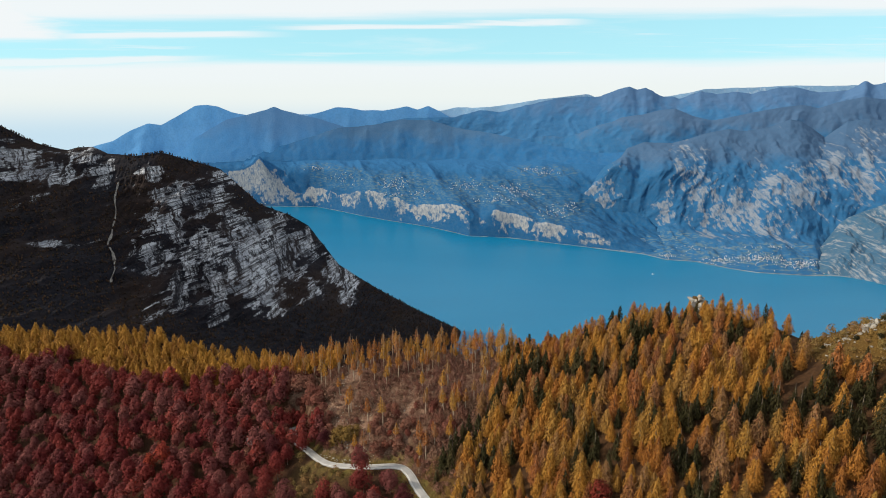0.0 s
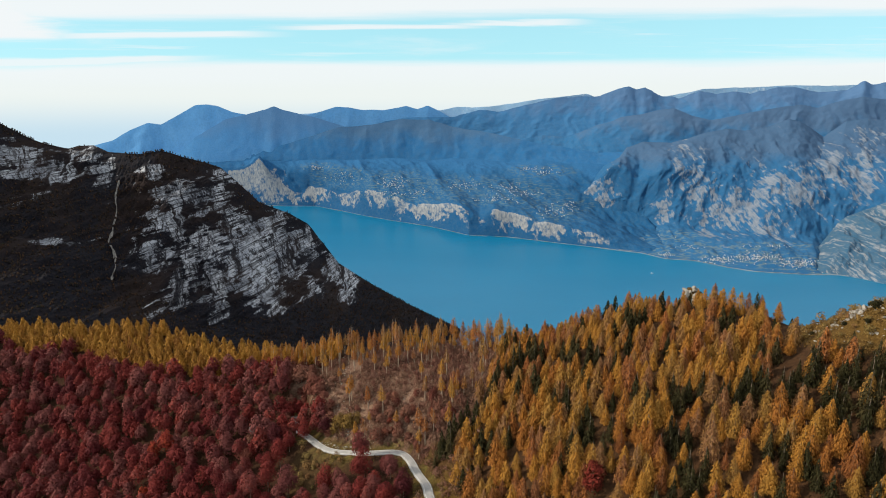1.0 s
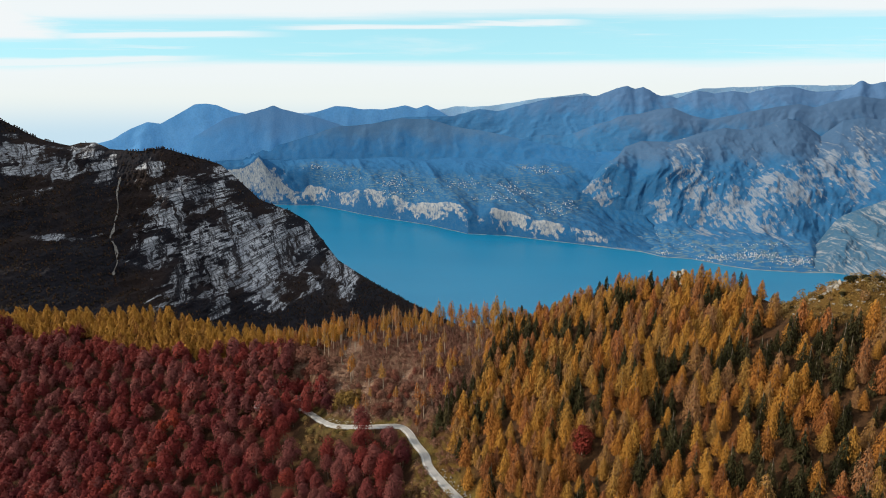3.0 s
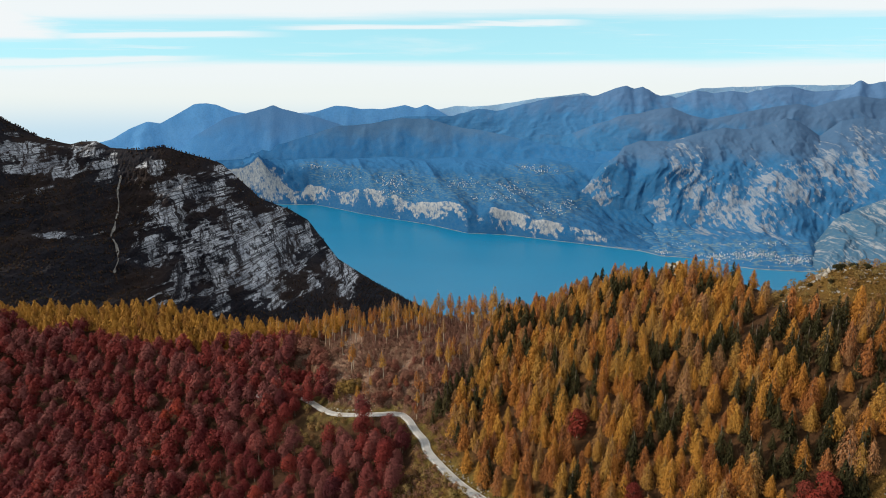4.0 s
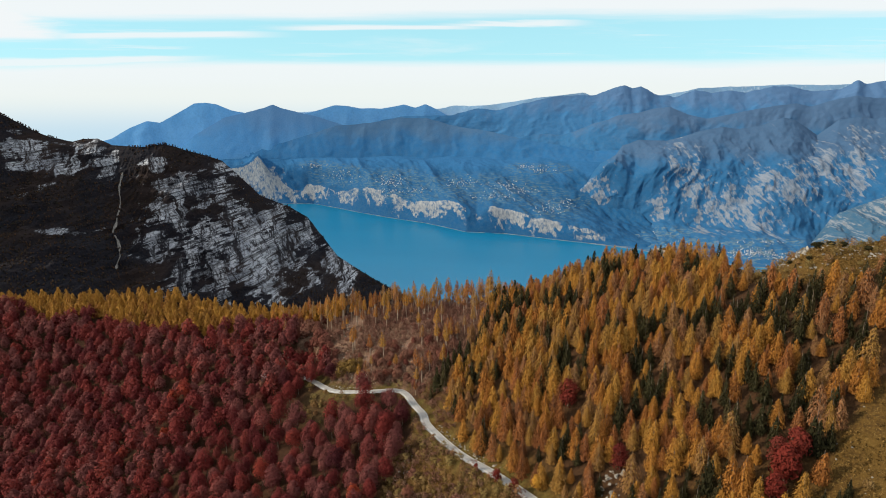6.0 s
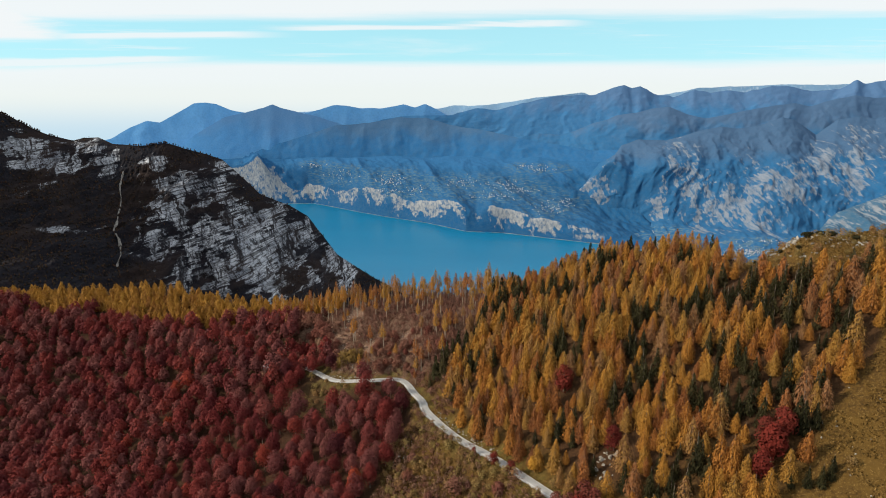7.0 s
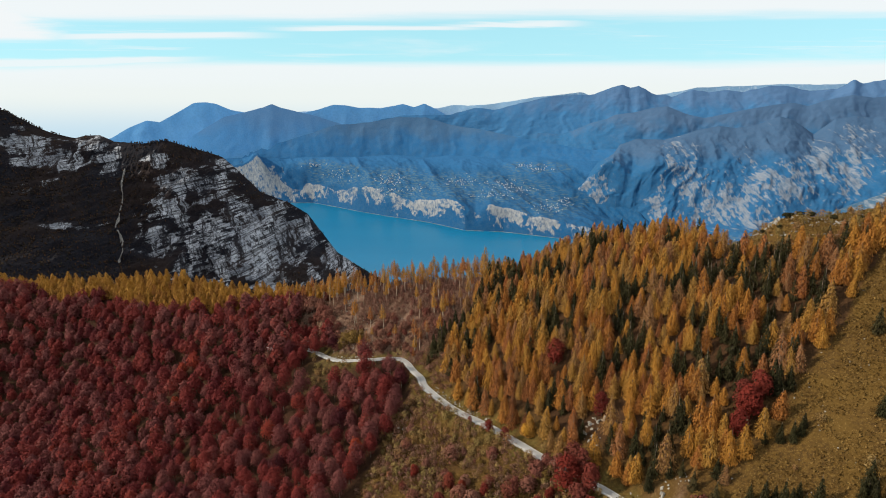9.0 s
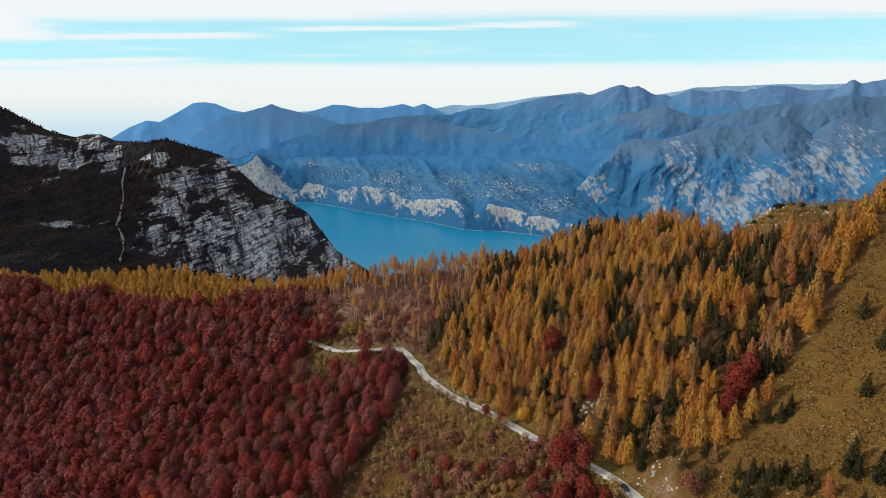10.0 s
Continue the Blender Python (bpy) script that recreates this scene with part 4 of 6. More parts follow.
middle_m = mountain_mat("hazed wooded middle ridge", (0.026, 0.128, 0.285), (0.042, 0.134, 0.275), (0.16, 0.220, 0.305), (0.105, 0.175, 0.280), 110, cover=0.40, turn=-0.15, streak=1.3, relief_bump=0.20, upslope=(-60, 130), upslope_c=(0.076, 0.130, 0.225), lean_w=1.0)
head_m = mountain_mat("hazed stony headland", (0.034, 0.100, 0.180), (0.060, 0.112, 0.170), (0.205, 0.230, 0.265), (0.105, 0.150, 0.205), 100, cover=0.06, turn=-0.2, streak=1.1, relief_bump=0.30, lean_w=1.3)
cliff_m = cliff_mat()

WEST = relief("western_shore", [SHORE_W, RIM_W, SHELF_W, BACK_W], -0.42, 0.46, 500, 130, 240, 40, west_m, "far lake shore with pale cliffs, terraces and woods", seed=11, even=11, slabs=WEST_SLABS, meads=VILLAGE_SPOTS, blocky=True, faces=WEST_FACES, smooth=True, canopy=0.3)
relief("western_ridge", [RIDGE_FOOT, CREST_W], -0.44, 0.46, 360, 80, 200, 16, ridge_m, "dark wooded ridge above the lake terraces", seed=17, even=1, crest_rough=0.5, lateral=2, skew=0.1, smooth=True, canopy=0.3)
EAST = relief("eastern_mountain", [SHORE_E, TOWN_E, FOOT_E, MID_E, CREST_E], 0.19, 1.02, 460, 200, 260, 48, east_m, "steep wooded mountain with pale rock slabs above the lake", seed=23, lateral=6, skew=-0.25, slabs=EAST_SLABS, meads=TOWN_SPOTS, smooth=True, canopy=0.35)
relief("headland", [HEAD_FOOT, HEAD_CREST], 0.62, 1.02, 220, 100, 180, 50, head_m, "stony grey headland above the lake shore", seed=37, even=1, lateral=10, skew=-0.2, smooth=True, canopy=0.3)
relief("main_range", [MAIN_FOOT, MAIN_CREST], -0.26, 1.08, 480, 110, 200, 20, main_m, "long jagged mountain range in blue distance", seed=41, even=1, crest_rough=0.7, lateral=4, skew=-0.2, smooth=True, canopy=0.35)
relief("middle_ridge", [MIDDLE_FOOT, MIDDLE_CREST], 0.03, 1.05, 420, 80, 180, 20, middle_m, "wooded brown ridge coloured with blue haze behind the lake mountain", seed=47, even=1, crest_rough=0.35, lateral=4, skew=-0.2, smooth=True, canopy=0.35)
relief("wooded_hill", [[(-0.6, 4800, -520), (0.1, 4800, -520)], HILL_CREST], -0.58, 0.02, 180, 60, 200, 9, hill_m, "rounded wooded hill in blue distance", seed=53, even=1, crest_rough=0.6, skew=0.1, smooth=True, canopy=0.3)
relief("blue_range", [[(-0.8, 4880, -500), (0.2, 4880, -500)], BLUE_CREST], -0.72, 0.11, 220, 50, 380, 25, blue, "distant mountain range coloured with pale blue haze", seed=61, even=1, crest_rough=0.4, skew=0.1, smooth=True, canopy=0.2)
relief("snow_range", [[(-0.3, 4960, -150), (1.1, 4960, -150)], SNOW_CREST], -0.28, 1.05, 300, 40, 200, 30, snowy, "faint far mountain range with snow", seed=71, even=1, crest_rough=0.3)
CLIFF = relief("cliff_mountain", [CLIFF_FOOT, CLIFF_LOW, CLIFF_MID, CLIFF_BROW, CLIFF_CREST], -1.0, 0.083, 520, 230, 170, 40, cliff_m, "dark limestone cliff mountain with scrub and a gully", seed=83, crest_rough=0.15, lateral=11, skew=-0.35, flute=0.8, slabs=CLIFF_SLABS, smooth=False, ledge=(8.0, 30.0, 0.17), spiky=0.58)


# ---- trees ----
rng = np.random.default_rng(7)


def tube(points, radii, sides=6):
    """A tapered limb through the given points, as corners and three-cornered faces."""
    p = np.array(points, float)
    V, F = [], []
    for i, (q, r) in enumerate(zip(p, radii)):
        d = p[min(i + 1, len(p) - 1)] - p[max(i - 1, 0)]
        d = d / (np.linalg.norm(d) + 1e-9)
        a = np.cross(d, (0.3, 1, 0.2))
        a /= np.linalg.norm(a)
        b = np.cross(d, a)
        for s in range(sides):
            an = 2 * math.pi * s / sides
            V.append(q + r * (math.cos(an) * a + math.sin(an) * b))
    for i in range(len(p) - 1):
        for s in range(sides):
            a0, a1 = i * sides + s, i * sides + (s + 1) % sides
            F += [(a0, a1, a1 + sides), (a0, a1 + sides, a0 + sides)]
    return np.array(V), np.array(F)


def join(pieces):
    V, F, n = [], [], 0
    for v, f in pieces:
        V.append(v)
        F.append(f + n)
        n += len(v)
    return np.concatenate(V), np.concatenate(F)


def tufts(at, face, size, r, loose=0.4, hang=None):
    """Small ragged leaf tufts, one three-cornered blade each, lying like shingles with their faces towards face;
    with hang each blade is long and points that way."""
    n = len(at)
    face = face / (np.linalg.norm(face, axis=1)[:, None] + 1e-9)
    soft = face + r.normal(size=(n, 3)) * (0.50 if hang is not None else 0.20)
    soft = np.repeat(soft / (np.linalg.norm(soft, axis=1)[:, None] + 1e-9), 3, axis=0)
    face = face + r.normal(size=(n, 3)) * loose
    face /= np.linalg.norm(face, axis=1)[:, None] + 1e-9
    u = np.cross(face, r.normal(size=(n, 3)))
    u /= np.linalg.norm(u, axis=1)[:, None] + 1e-9
    w = np.cross(face, u)
    s = size * r.uniform(0.6, 1.4, n)[:, None]
    V = []
    if hang is not None:
        u = hang - face * (hang * face).sum(1)[:, None] + r.normal(size=(n, 3)) * 0.25
        u /= np.linalg.norm(u, axis=1)[:, None] + 1e-9
        w = np.cross(face, u)
        V = [at - u * s * 0.65 + w * s * 0.45, at - u * s * 0.65 - w * s * 0.45, at + u * s * 1.4]
        return np.stack(V, 1).reshape(-1, 3), np.arange(3 * n).reshape(n, 3), soft
    for k in range(3):
        an = 2.094 * k + r.normal(size=n) * 0.3
        V.append(at + (u * np.cos(an)[:, None] + w * np.sin(an)[:, None]) * s * r.uniform(0.55, 1.0, n)[:, None])
    return np.stack(V, 1).reshape(-1, 3), np.arange(3 * n).reshape(n, 3), soft


def conifer(seed, height, width, base, whorls, per, along, size, droop, full=0.70):
    """Crown of a larch or spruce: a pointed cone of drooping branches hung with tufts of needles."""
    r = np.random.default_rng(seed)
    at, out, way = [], [], []
    lean = r.normal(size=2) * 0.02
    for w in range(whorls):
        s = (w + r.uniform(-0.3, 0.3)) / whorls
        z = base + (height - base) * s
        reach = width * (1 - s) ** full * min(1.0, 0.62 + s * 2.4) * r.uniform(0.90, 1.08)
        turn = r.uniform(0, 6.28)
        count = max(3, int(round(per * (1 - 0.55 * s))))
        for k in range(count):
            an = turn + 6.283 * k / count + r.normal() * 0.22
            L = reach * r.uniform(0.78, 1.12) + 0.10
            n = max(1, int(round(along * L / width + 0.4)))
            for j in range(n):
                q = 0.30 + 0.72 * (j + r.uniform(0.1, 1.0)) / n
                dz = -droop * L * q + 0.2 * L * q * q + r.normal() * 0.10
                side = r.normal() * 0.15 * L
                c, d = math.cos(an), math.sin(an)
                at.append((c * L * q - d * side + lean[0] * z, d * L * q + c * side + lean[1] * z, z + dz))
                out.append((c, d, 0.48))
                way.append((c, d, -0.75))
    for k in range(4):
        at.append((lean[0] * height, lean[1] * height, height - 0.25 * k - 0.2))
        out.append((math.cos(k * 1.6), math.sin(k * 1.6), 0.2))
        way.append((0, 0, 1.0))
    return tufts(np.array(at), np.array(out), size, r, 0.16, np.array(way))


def broadleaf(seed, height, width, lobes, leaves, size, base=0.2, loose=0.26, stretch=1.35):
    """Rounded crown made of several uneven lobes of leaves, with gaps between."""
    r = np.random.default_rng(seed)
    at, out = [], []
    cs = [(0.0, 0.0, height * 0.60, width * 0.80)]
    for k in range(lobes):
        an = 6.283 * k / lobes + r.normal() * 0.4
        q = width * r.uniform(0.25, 0.50)
        cs.append((math.cos(an) * q, math.sin(an) * q, height * r.uniform(base + 0.12, 0.66), width * r.uniform(0.46, 0.62)))
    cs.append((r.normal() * 0.3, r.normal() * 0.3, height * 0.82, width * 0.46))
    vol = np.array([q[3] ** 2 for q in cs])
    for (x, y, z, rad), share in zip(cs, vol / vol.sum()):
        n = int(leaves * share)
        d = r.normal(size=(n, 3))
        d /= np.linalg.norm(d, axis=1)[:, None]
        d[:, 2] = np.where(d[:, 2] < -0.45, -d[:, 2], d[:, 2])
        k = np.where(r.random(n) < 0.12, r.uniform(1.0, 1.22, n), r.uniform(0.78, 1.05, n))[:, None]
        at.append(np.array([x, y, z]) + d * rad * k * np.array([1, 1, stretch]))
        out.append(d + np.array([0, 0, 0.1]))
    return tufts(np.concatenate(at), np.concatenate(out), size, r, loose)


def limbs(seed, height, width, n=6, thick=0.17):
    r = np.random.default_rng(seed)
    out = [tube([(0, 0, -0.6), (0.05, 0.02, height * 0.3), (0.1, -0.1, height * 0.62), (0, 0, height * 0.85)], [thick * 1.3, thick, thick * 0.6, thick * 0.2], 6)]
    for k in range(n):
        an, z = 6.283 * k / n + r.normal() * 0.4, height * r.uniform(0.3, 0.55)
        L = width * r.uniform(0.5, 0.85)
        out.append(tube([(0.05, 0, z), (math.cos(an) * L * 0.5, math.sin(an) * L * 0.5, z + L * 0.45), (math.cos(an) * L, math.sin(an) * L, z + L * 0.95)], [thick * 0.5, thick * 0.35, thick * 0.1], 4))
    return join(out)


def stem(height, thick=0.2, stubs=0, seed=0, lo=0.2):
    r = np.random.default_rng(seed)
    a, b = r.normal(size=2) * 0.12
    out = [tube([(0, 0, -0.7), (a * 0.4, b * 0.4, height * 0.33), (a, b, height * 0.66), (0, 0, height * 0.97)], [thick * 1.25, thick, thick * 0.65, thick * 0.15], 6)]
    for k in range(stubs):
        z, an, L = height * r.uniform(lo, 0.75), r.uniform(0, 6.28), r.uniform(0.5, 1.4)
        out.append(tube([(0, 0, z), (math.cos(an) * L, math.sin(an) * L, z - 0.15 * L)], [0.05, 0.015], 3))
    return join(out)


def species(kind, crowns, stems, leaf, bark):
    return [(mesh_of("crown", c[0], c[1], MAT[leaf, "random"], normals=c[2]), mesh_of("trunk", *s, bark)) for c, s in zip(crowns, stems)]


MESHES = {
    "larch": species("larch", [conifer(100 + i, 10.4 + 0.8 * i, 3.25 + 0.2 * i, 0.5 + 0.1 * i, 30, 16, 6.2, 0.34, 0.34, 0.66) for i in range(5)], [stem(11.5 + 0.8 * i, 0.2, 8, i) for i in range(5)], "larch", BARK),
    "spruce": species("spruce", [conifer(200 + i, 9.5 + 1.3 * i, 3.0 + 0.2 * i, 0.4, 24, 12, 4.6, 0.46, 0.45, 0.85) for i in range(3)], [stem(11.0 + 1.5 * i, 0.2, 0, i) for i in range(3)], "spruce", BARK),
    "beech": species("beech", [broadleaf(300 + i, 12.0 + 0.9 * i, 4.1 + 0.3 * i, 7 + i % 3, 1650, 0.46, 0.2, 0.22, 1.45) for i in range(5)], [limbs(300 + i, 12.0 + 0.9 * i, 4.2) for i in range(5)], "beech", BARK),
    "crimson": species("crimson", [broadleaf(400 + i, 8.0 + 1.5 * i, 3.0 + 0.5 * i, 8, 1300, 0.46, 0.08) for i in range(2)], [limbs(400 + i, 8.0 + 1.5 * i, 3.0) for i in range(2)], "crimson", BARK),
    "tall": species("tall", [conifer(500 + i, 15.0 + 1.3 * i, 2.4 + 0.2 * i, 7.4 + i * 0.8, 16, 8, 3.4, 0.44, 0.2, 0.55) for i in range(4)], [stem(17.0 + 1.5 * i, 0.25, 14, 40 + i, 0.3) for i in range(4)], "larch", BARK_PALE),
    "redbush": species("redbush", [broadleaf(660 + i, 4.2 + i, 2.4 + 0.4 * i, 6, 600, 0.40, 0.0, 0.3, 1.1) for i in range(3)], [limbs(660 + i, 3.6, 2.0, 5, 0.1) for i in range(3)], "redbush", BARK),
    "olive": species("olive", [broadleaf(680 + i, 4.0 + i, 2.6 + 0.4 * i, 7, 700, 0.36, 0.0, 0.4, 1.0) for i in range(2)], [limbs(680 + i, 3.4, 2.0, 5, 0.1) for i in range(2)], "olive", BARK),
    "pine": species("pine", [broadleaf(650, 2.2, 2.1, 6, 600, 0.32, 0.05, 0.4, 0.7)], [limbs(650, 1.8, 1.5)], "pine", BARK),
    "gold": species("gold", [broadleaf(600, 8.5, 2.9, 6, 1000, 0.46)], [limbs(600, 8.5, 2.8)], "gold", BARK),
}
SPARSE = {
    "larch": [conifer(110 + i, 9.8 + 0.8 * i, 3.45 + 0.2 * i, 0.6, 24, 13, 5.0, 0.48, 0.34, 0.66) for i in range(5)],
    "crest": [conifer(130 + i, 9.5 + 0.8 * i, 3.7 + 0.2 * i, 0.8, 15, 9, 4.0, 0.86, 0.2, 0.55) for i in range(4)],
    "spruce": [conifer(210 + i, 11.0 + 1.5 * i, 3.3, 0.6, 18, 8, 3.0, 0.84, 0.42) for i in range(3)],
    "beech": [broadleaf(310 + i, 12.0 + 0.9 * i, 4.1 + 0.3 * i, 7 + i % 2, 560, 0.82, 0.2, 0.20, 1.45) for i in range(5)],
    "bush": [broadleaf(700 + i, 2.0 + 0.4 * i, 1.4 + 0.25 * i, 4, 150, 0.36, 0.05) for i in range(4)],
    "twig": [broadleaf(720 + i, 2.6 + 0.5 * i, 1.3 + 0.2 * i, 4, 90, 0.30, 0.0, 0.9) for i in range(4)],
    "tuft": [tufts(np.random.default_rng(i).normal(size=(5, 3)) * (0.35, 0.35, 0.05) + (0, 0, 0.15), np.random.default_rng(i + 5).normal(size=(5, 3)) * (1, 1, 0.8), 0.34, np.random.default_rng(i + 9)) for i in range(4)],
}
WORDS = {
    "larch": ("larch_tree", "golden autumn larch standing on the slope", "tree", "larches on the slope"),
    "spruce": ("spruce_tree", "dark green spruce standing among the larches", "tree", "spruces on the slope"),
    "beech": ("beech_tree", "russet red beech in the dense autumn wood", "tree", "beeches of the wood"),
    "crimson": ("crimson_tree", "deep crimson broadleaf tree in full autumn colour", "tree", "crimson trees"),
    "tall": ("tall_larch", "slender pale larch with bare trunk and thin crown", "tree", "slender larches on the saddle"),
    "redbush": ("russet_bush", "rounded russet brown bush on the rough slope", "shrub", "russet bushes below the road"),
    "olive": ("olive_bush", "rounded olive yellow bush beside the road", "shrub", "olive bushes"),
    "pine": ("dwarf_pine", "dark green dwarf pine on the rocky crest", "tree", "dwarf pines on the crest"),
    "gold": ("golden_tree", "golden yellow broadleaf tree beside the road", "tree", ""),
}


def plant(kind, x, y, scale=1.0, variant=None, label=""):
    r = np.random.default_rng(int(abs(x) * 131 + abs(y) * 977) % 100003)
    i = int(r.integers(len(MESHES[kind]))) if variant is None else variant
    crown, trunk = MESHES[kind][i]
    name, text, cat, group = WORDS[kind]
    ob = holder(name, x, y, land_at(x, y), label or text, cat, group)
    s = scale * r.choice([0.58, 0.72, 0.86, 0.95, 1.0, 1.06, 1.15]) * r.uniform(0.94, 1.06)
    ob.rotation_euler = (r.normal() * 0.02, r.normal() * 0.02, r.uniform(0, 6.28))
    ob.scale = (s * r.uniform(0.92, 1.08), s * r.uniform(0.92, 1.08), s)
    part("trunk", trunk, ob)
    part("crown", crown, ob)
    return ob


def many(name, kind, places, label, category, mat, shapes, scale=(0.70, 1.18), short=None):
    """All the plants of a kind too far or too many to count, as one mesh."""
    V, F, N, tone, n = [], [], [], [], 0
    xs, ys = np.array([p[0] for p in places]), np.array([p[1] for p in places])
    zs = land(xs, ys)
    for x, y, z in zip(xs, ys, zs):
        v, f, m = shapes[int(rng.integers(len(shapes)))]
        an, s = rng.uniform(0, 6.28), rng.uniform(*scale) * (short(x, y) if short else 1)
        c, q = math.cos(an) * s, math.sin(an) * s
        w = np.stack([v[:, 0] * c - v[:, 1] * q + x, v[:, 0] * q + v[:, 1] * c + y, v[:, 2] * s + z], -1)
        V.append(w)
        N.append(np.stack([m[:, 0] * math.cos(an) - m[:, 1] * math.sin(an), m[:, 0] * math.sin(an) + m[:, 1] * math.cos(an), m[:, 2]], -1))
        F.append(f + n)
        n += len(w)
        tone.append(np.full(len(w), 0.62 * rng.random() + 0.38 * float(vnoise(np.array([x / 34.0]), np.array([y / 34.0]), 77)[0])))
    me = mesh_of(name, np.concatenate(V), np.concatenate(F), mat, normals=np.concatenate(N))
    at = me.attributes.new("tone", "FLOAT", "POINT")
    at.data.foreach_set("value", np.concatenate(tone).astype(np.float32))
    return tagged(new(name, me), label, category, kind="stuff")


def scatter(x0, x1, y0, y1, step, seed):
    r = np.random.default_rng(seed)
    X, Y = np.meshgrid(np.arange(x0, x1, step), np.arange(y0, y1, step), indexing="ij")
    X = X + np.where(np.arange(X.shape[1]) % 2, step / 2, 0)[None, :]
    return (X + r.uniform(-0.4, 0.4, X.shape) * step).ravel(), (Y + r.uniform(-0.4, 0.4, X.shape) * step).ravel()


def crest_short(x, y):
    """Trees stay low where the wind sweeps over the crest."""
    past = float(np.interp(x, CREST_X, CREST_Y)) - y
    return 0.62 if past < 10 and 100 < x < 126 else 0.80 + 0.20 * min(1.0, max(0.0, (past - 12) / 60)) if x > 105 else 1.0 if x < 50 else 0.9


def woods():
    # beeches fill the hollow
    X, Y = scatter(-520, 60, 60, 480, 7.5, 1)
    yc = np.interp(X, CREST_X, CREST_Y)
    d, _ = road_near(X, Y)
    right = np.interp(Y, [60, 150, 157, 171, 187, 210, 225, 240, 252, 262, 282, 300, 330, 345], [-60, -44, -38, -30, -22, -18, -16, -18, -26, -56, -62, -66, -88, -98])
    keep = (X < right + 3 * fbm(X / 8, Y / 8, 2, 2)) & (Y < yc - 4) & (d > np.where(X < -72, 3.0, 4.6)) & ~inside(X, Y, LARCH_BAND) & ~inside(X, Y, BANK) & ~inside(X, Y, CLEARING)
    keep &= (Y > np.interp(X, [-400, -260, -179, -104, -42, 9, 50], [250, 240, 219, 190, 162, 138, 117]) - 42) & (X > -(Y + 73) * 0.80 - 25)
    keep &= (np.hypot(X + 109, Y - 303) > 7) & (np.hypot(X + 100, Y - 316) > 7)
    places = np.stack([X, Y], -1)[keep]
    order = np.argsort(np.hypot(places[:, 0] + 60, places[:, 1] - 170))
    for x, y in places[order[:300]]:
        plant("beech", x, y)
    many("beech_wood", "beech", places[order[300:]], "dense red and russet beech wood in the hollow", "forest", MAT["beech", "attr"], SPARSE["beech"])
    # larches on the slope beyond the road, with spruces among them
    X, Y = scatter(-12, 330, 90, 350, 5.05, 2)
    yc = np.interp(X, CREST_X, CREST_Y)
    d, _ = road_near(X, Y)
    left = np.interp(Y, [90, 111, 115, 137, 153, 174, 197, 224, 244, 256, 269, 300, 350], [97, 94, 76, 59, 44, 31, 14, 5, -1, 8, 24, 34, 36])
    gap = fbm(X / 22, Y / 22, 3, 12)
    keep = (X > left) & (Y < yc + np.where((X > 100) & (X < 158), 9, -3)) & (d > 4.6) & ~inside(X, Y, MEADOW) & (gap > -0.9)
    keep &= (np.hypot(X - 160, Y - 240) > 10) & (np.hypot(X - 66, Y - 148) > 5.5) & (np.hypot(X - 64, Y - 141) > 5)
    for x, y, s in CRIMSON:
        keep &= np.hypot(X - x, Y - y + 2.5) > 5.5
    strip = spline([(165, 239, 0), (148, 217, 0), (140, 208, 0), (133, 203, 0), (126, 197, 0)], 2.0)
    keep &= np.min(np.hypot(X[:, None] - strip[:, 0], Y[:, None] - strip[:, 1]), axis=1) > 4.2
    keep &= ~inside(X, Y, KNOLL) & (rng.random(len(X)) > np.clip((Y - yc + 45) / 60, 0, 0.22) * (X > 100))
    X, Y = X[keep], Y[keep]
    dark = (fbm(X / 9, Y / 9, 3, 21) + 0.16 * rng.normal(size=len(X))) > np.where(np.hypot(X - 85, Y - 130) < 50, 0.25, np.where(Y > yc[keep] - 22, 0.45, 0.31))
    band = spline([(*q, 0) for q in SPRUCE_EDGE], 3.6)[:, :2]
    off = np.min(np.hypot(X[:, None] - band[:, 0], Y[:, None] - band[:, 1]), axis=1)
    X, Y, dark = X[off > 4.5], Y[off > 4.5], dark[off > 4.5]
    for k, (x, y) in enumerate(band):
        plant("spruce", x + rng.normal() * 0.6, y + rng.normal() * 0.6, rng.uniform(1.0, 1.35), label="tall dark spruce at the edge of the larch wood")
        if k % 2:
            plant("spruce", x + 4.0, y - 2.0 + rng.normal(), rng.uniform(0.85, 1.2), label="tall dark spruce at the edge of the larch wood")
    for x, y, q in SPRUCE_CLUMPS:
        dark |= (np.hypot(X - x, Y - y) < q) & (rng.random(len(X)) < 0.85)
    places = np.stack([X, Y], -1)
    for kind, sel, words in (("larch", ~dark, "golden larch wood on the upper slope"), ("spruce", dark, "dark spruces among the larches")):
        q = places[sel]
        order = np.argsort(np.hypot(q[:, 0] - 80, q[:, 1] - 130))
        near = 300 if kind == "larch" else 160
        for x, y in q[order[:near]]:
            plant(kind, x, y)
        many(kind + "_wood", kind, q[order[near:]], words, "forest", MAT[kind, "attr"], SPARSE[kind], short=crest_short)
    # the band of larches along the far crest
    X, Y = scatter(-520, -60, 330, 600, 5.6, 3)
    yc = np.interp(X, CREST_X, CREST_Y)
    keep = inside(X + 4 * fbm(X / 12, Y / 12, 2, 6), Y, LARCH_BAND) & (Y < yc + 4) & (X > -(Y + 73) * 0.80 - 25)
    many("larch_band", "larch", np.stack([X, Y], -1)[keep], "band of golden larches along the crest", "forest", MAT["ochre", "attr"], SPARSE["crest"], (0.6, 1.15))
    # slender larches left standing on the saddle
    X, Y = scatter(-118, 46, 252, 362, 4.5, 4)
    crest = np.interp(X, CREST_X, CREST_Y)
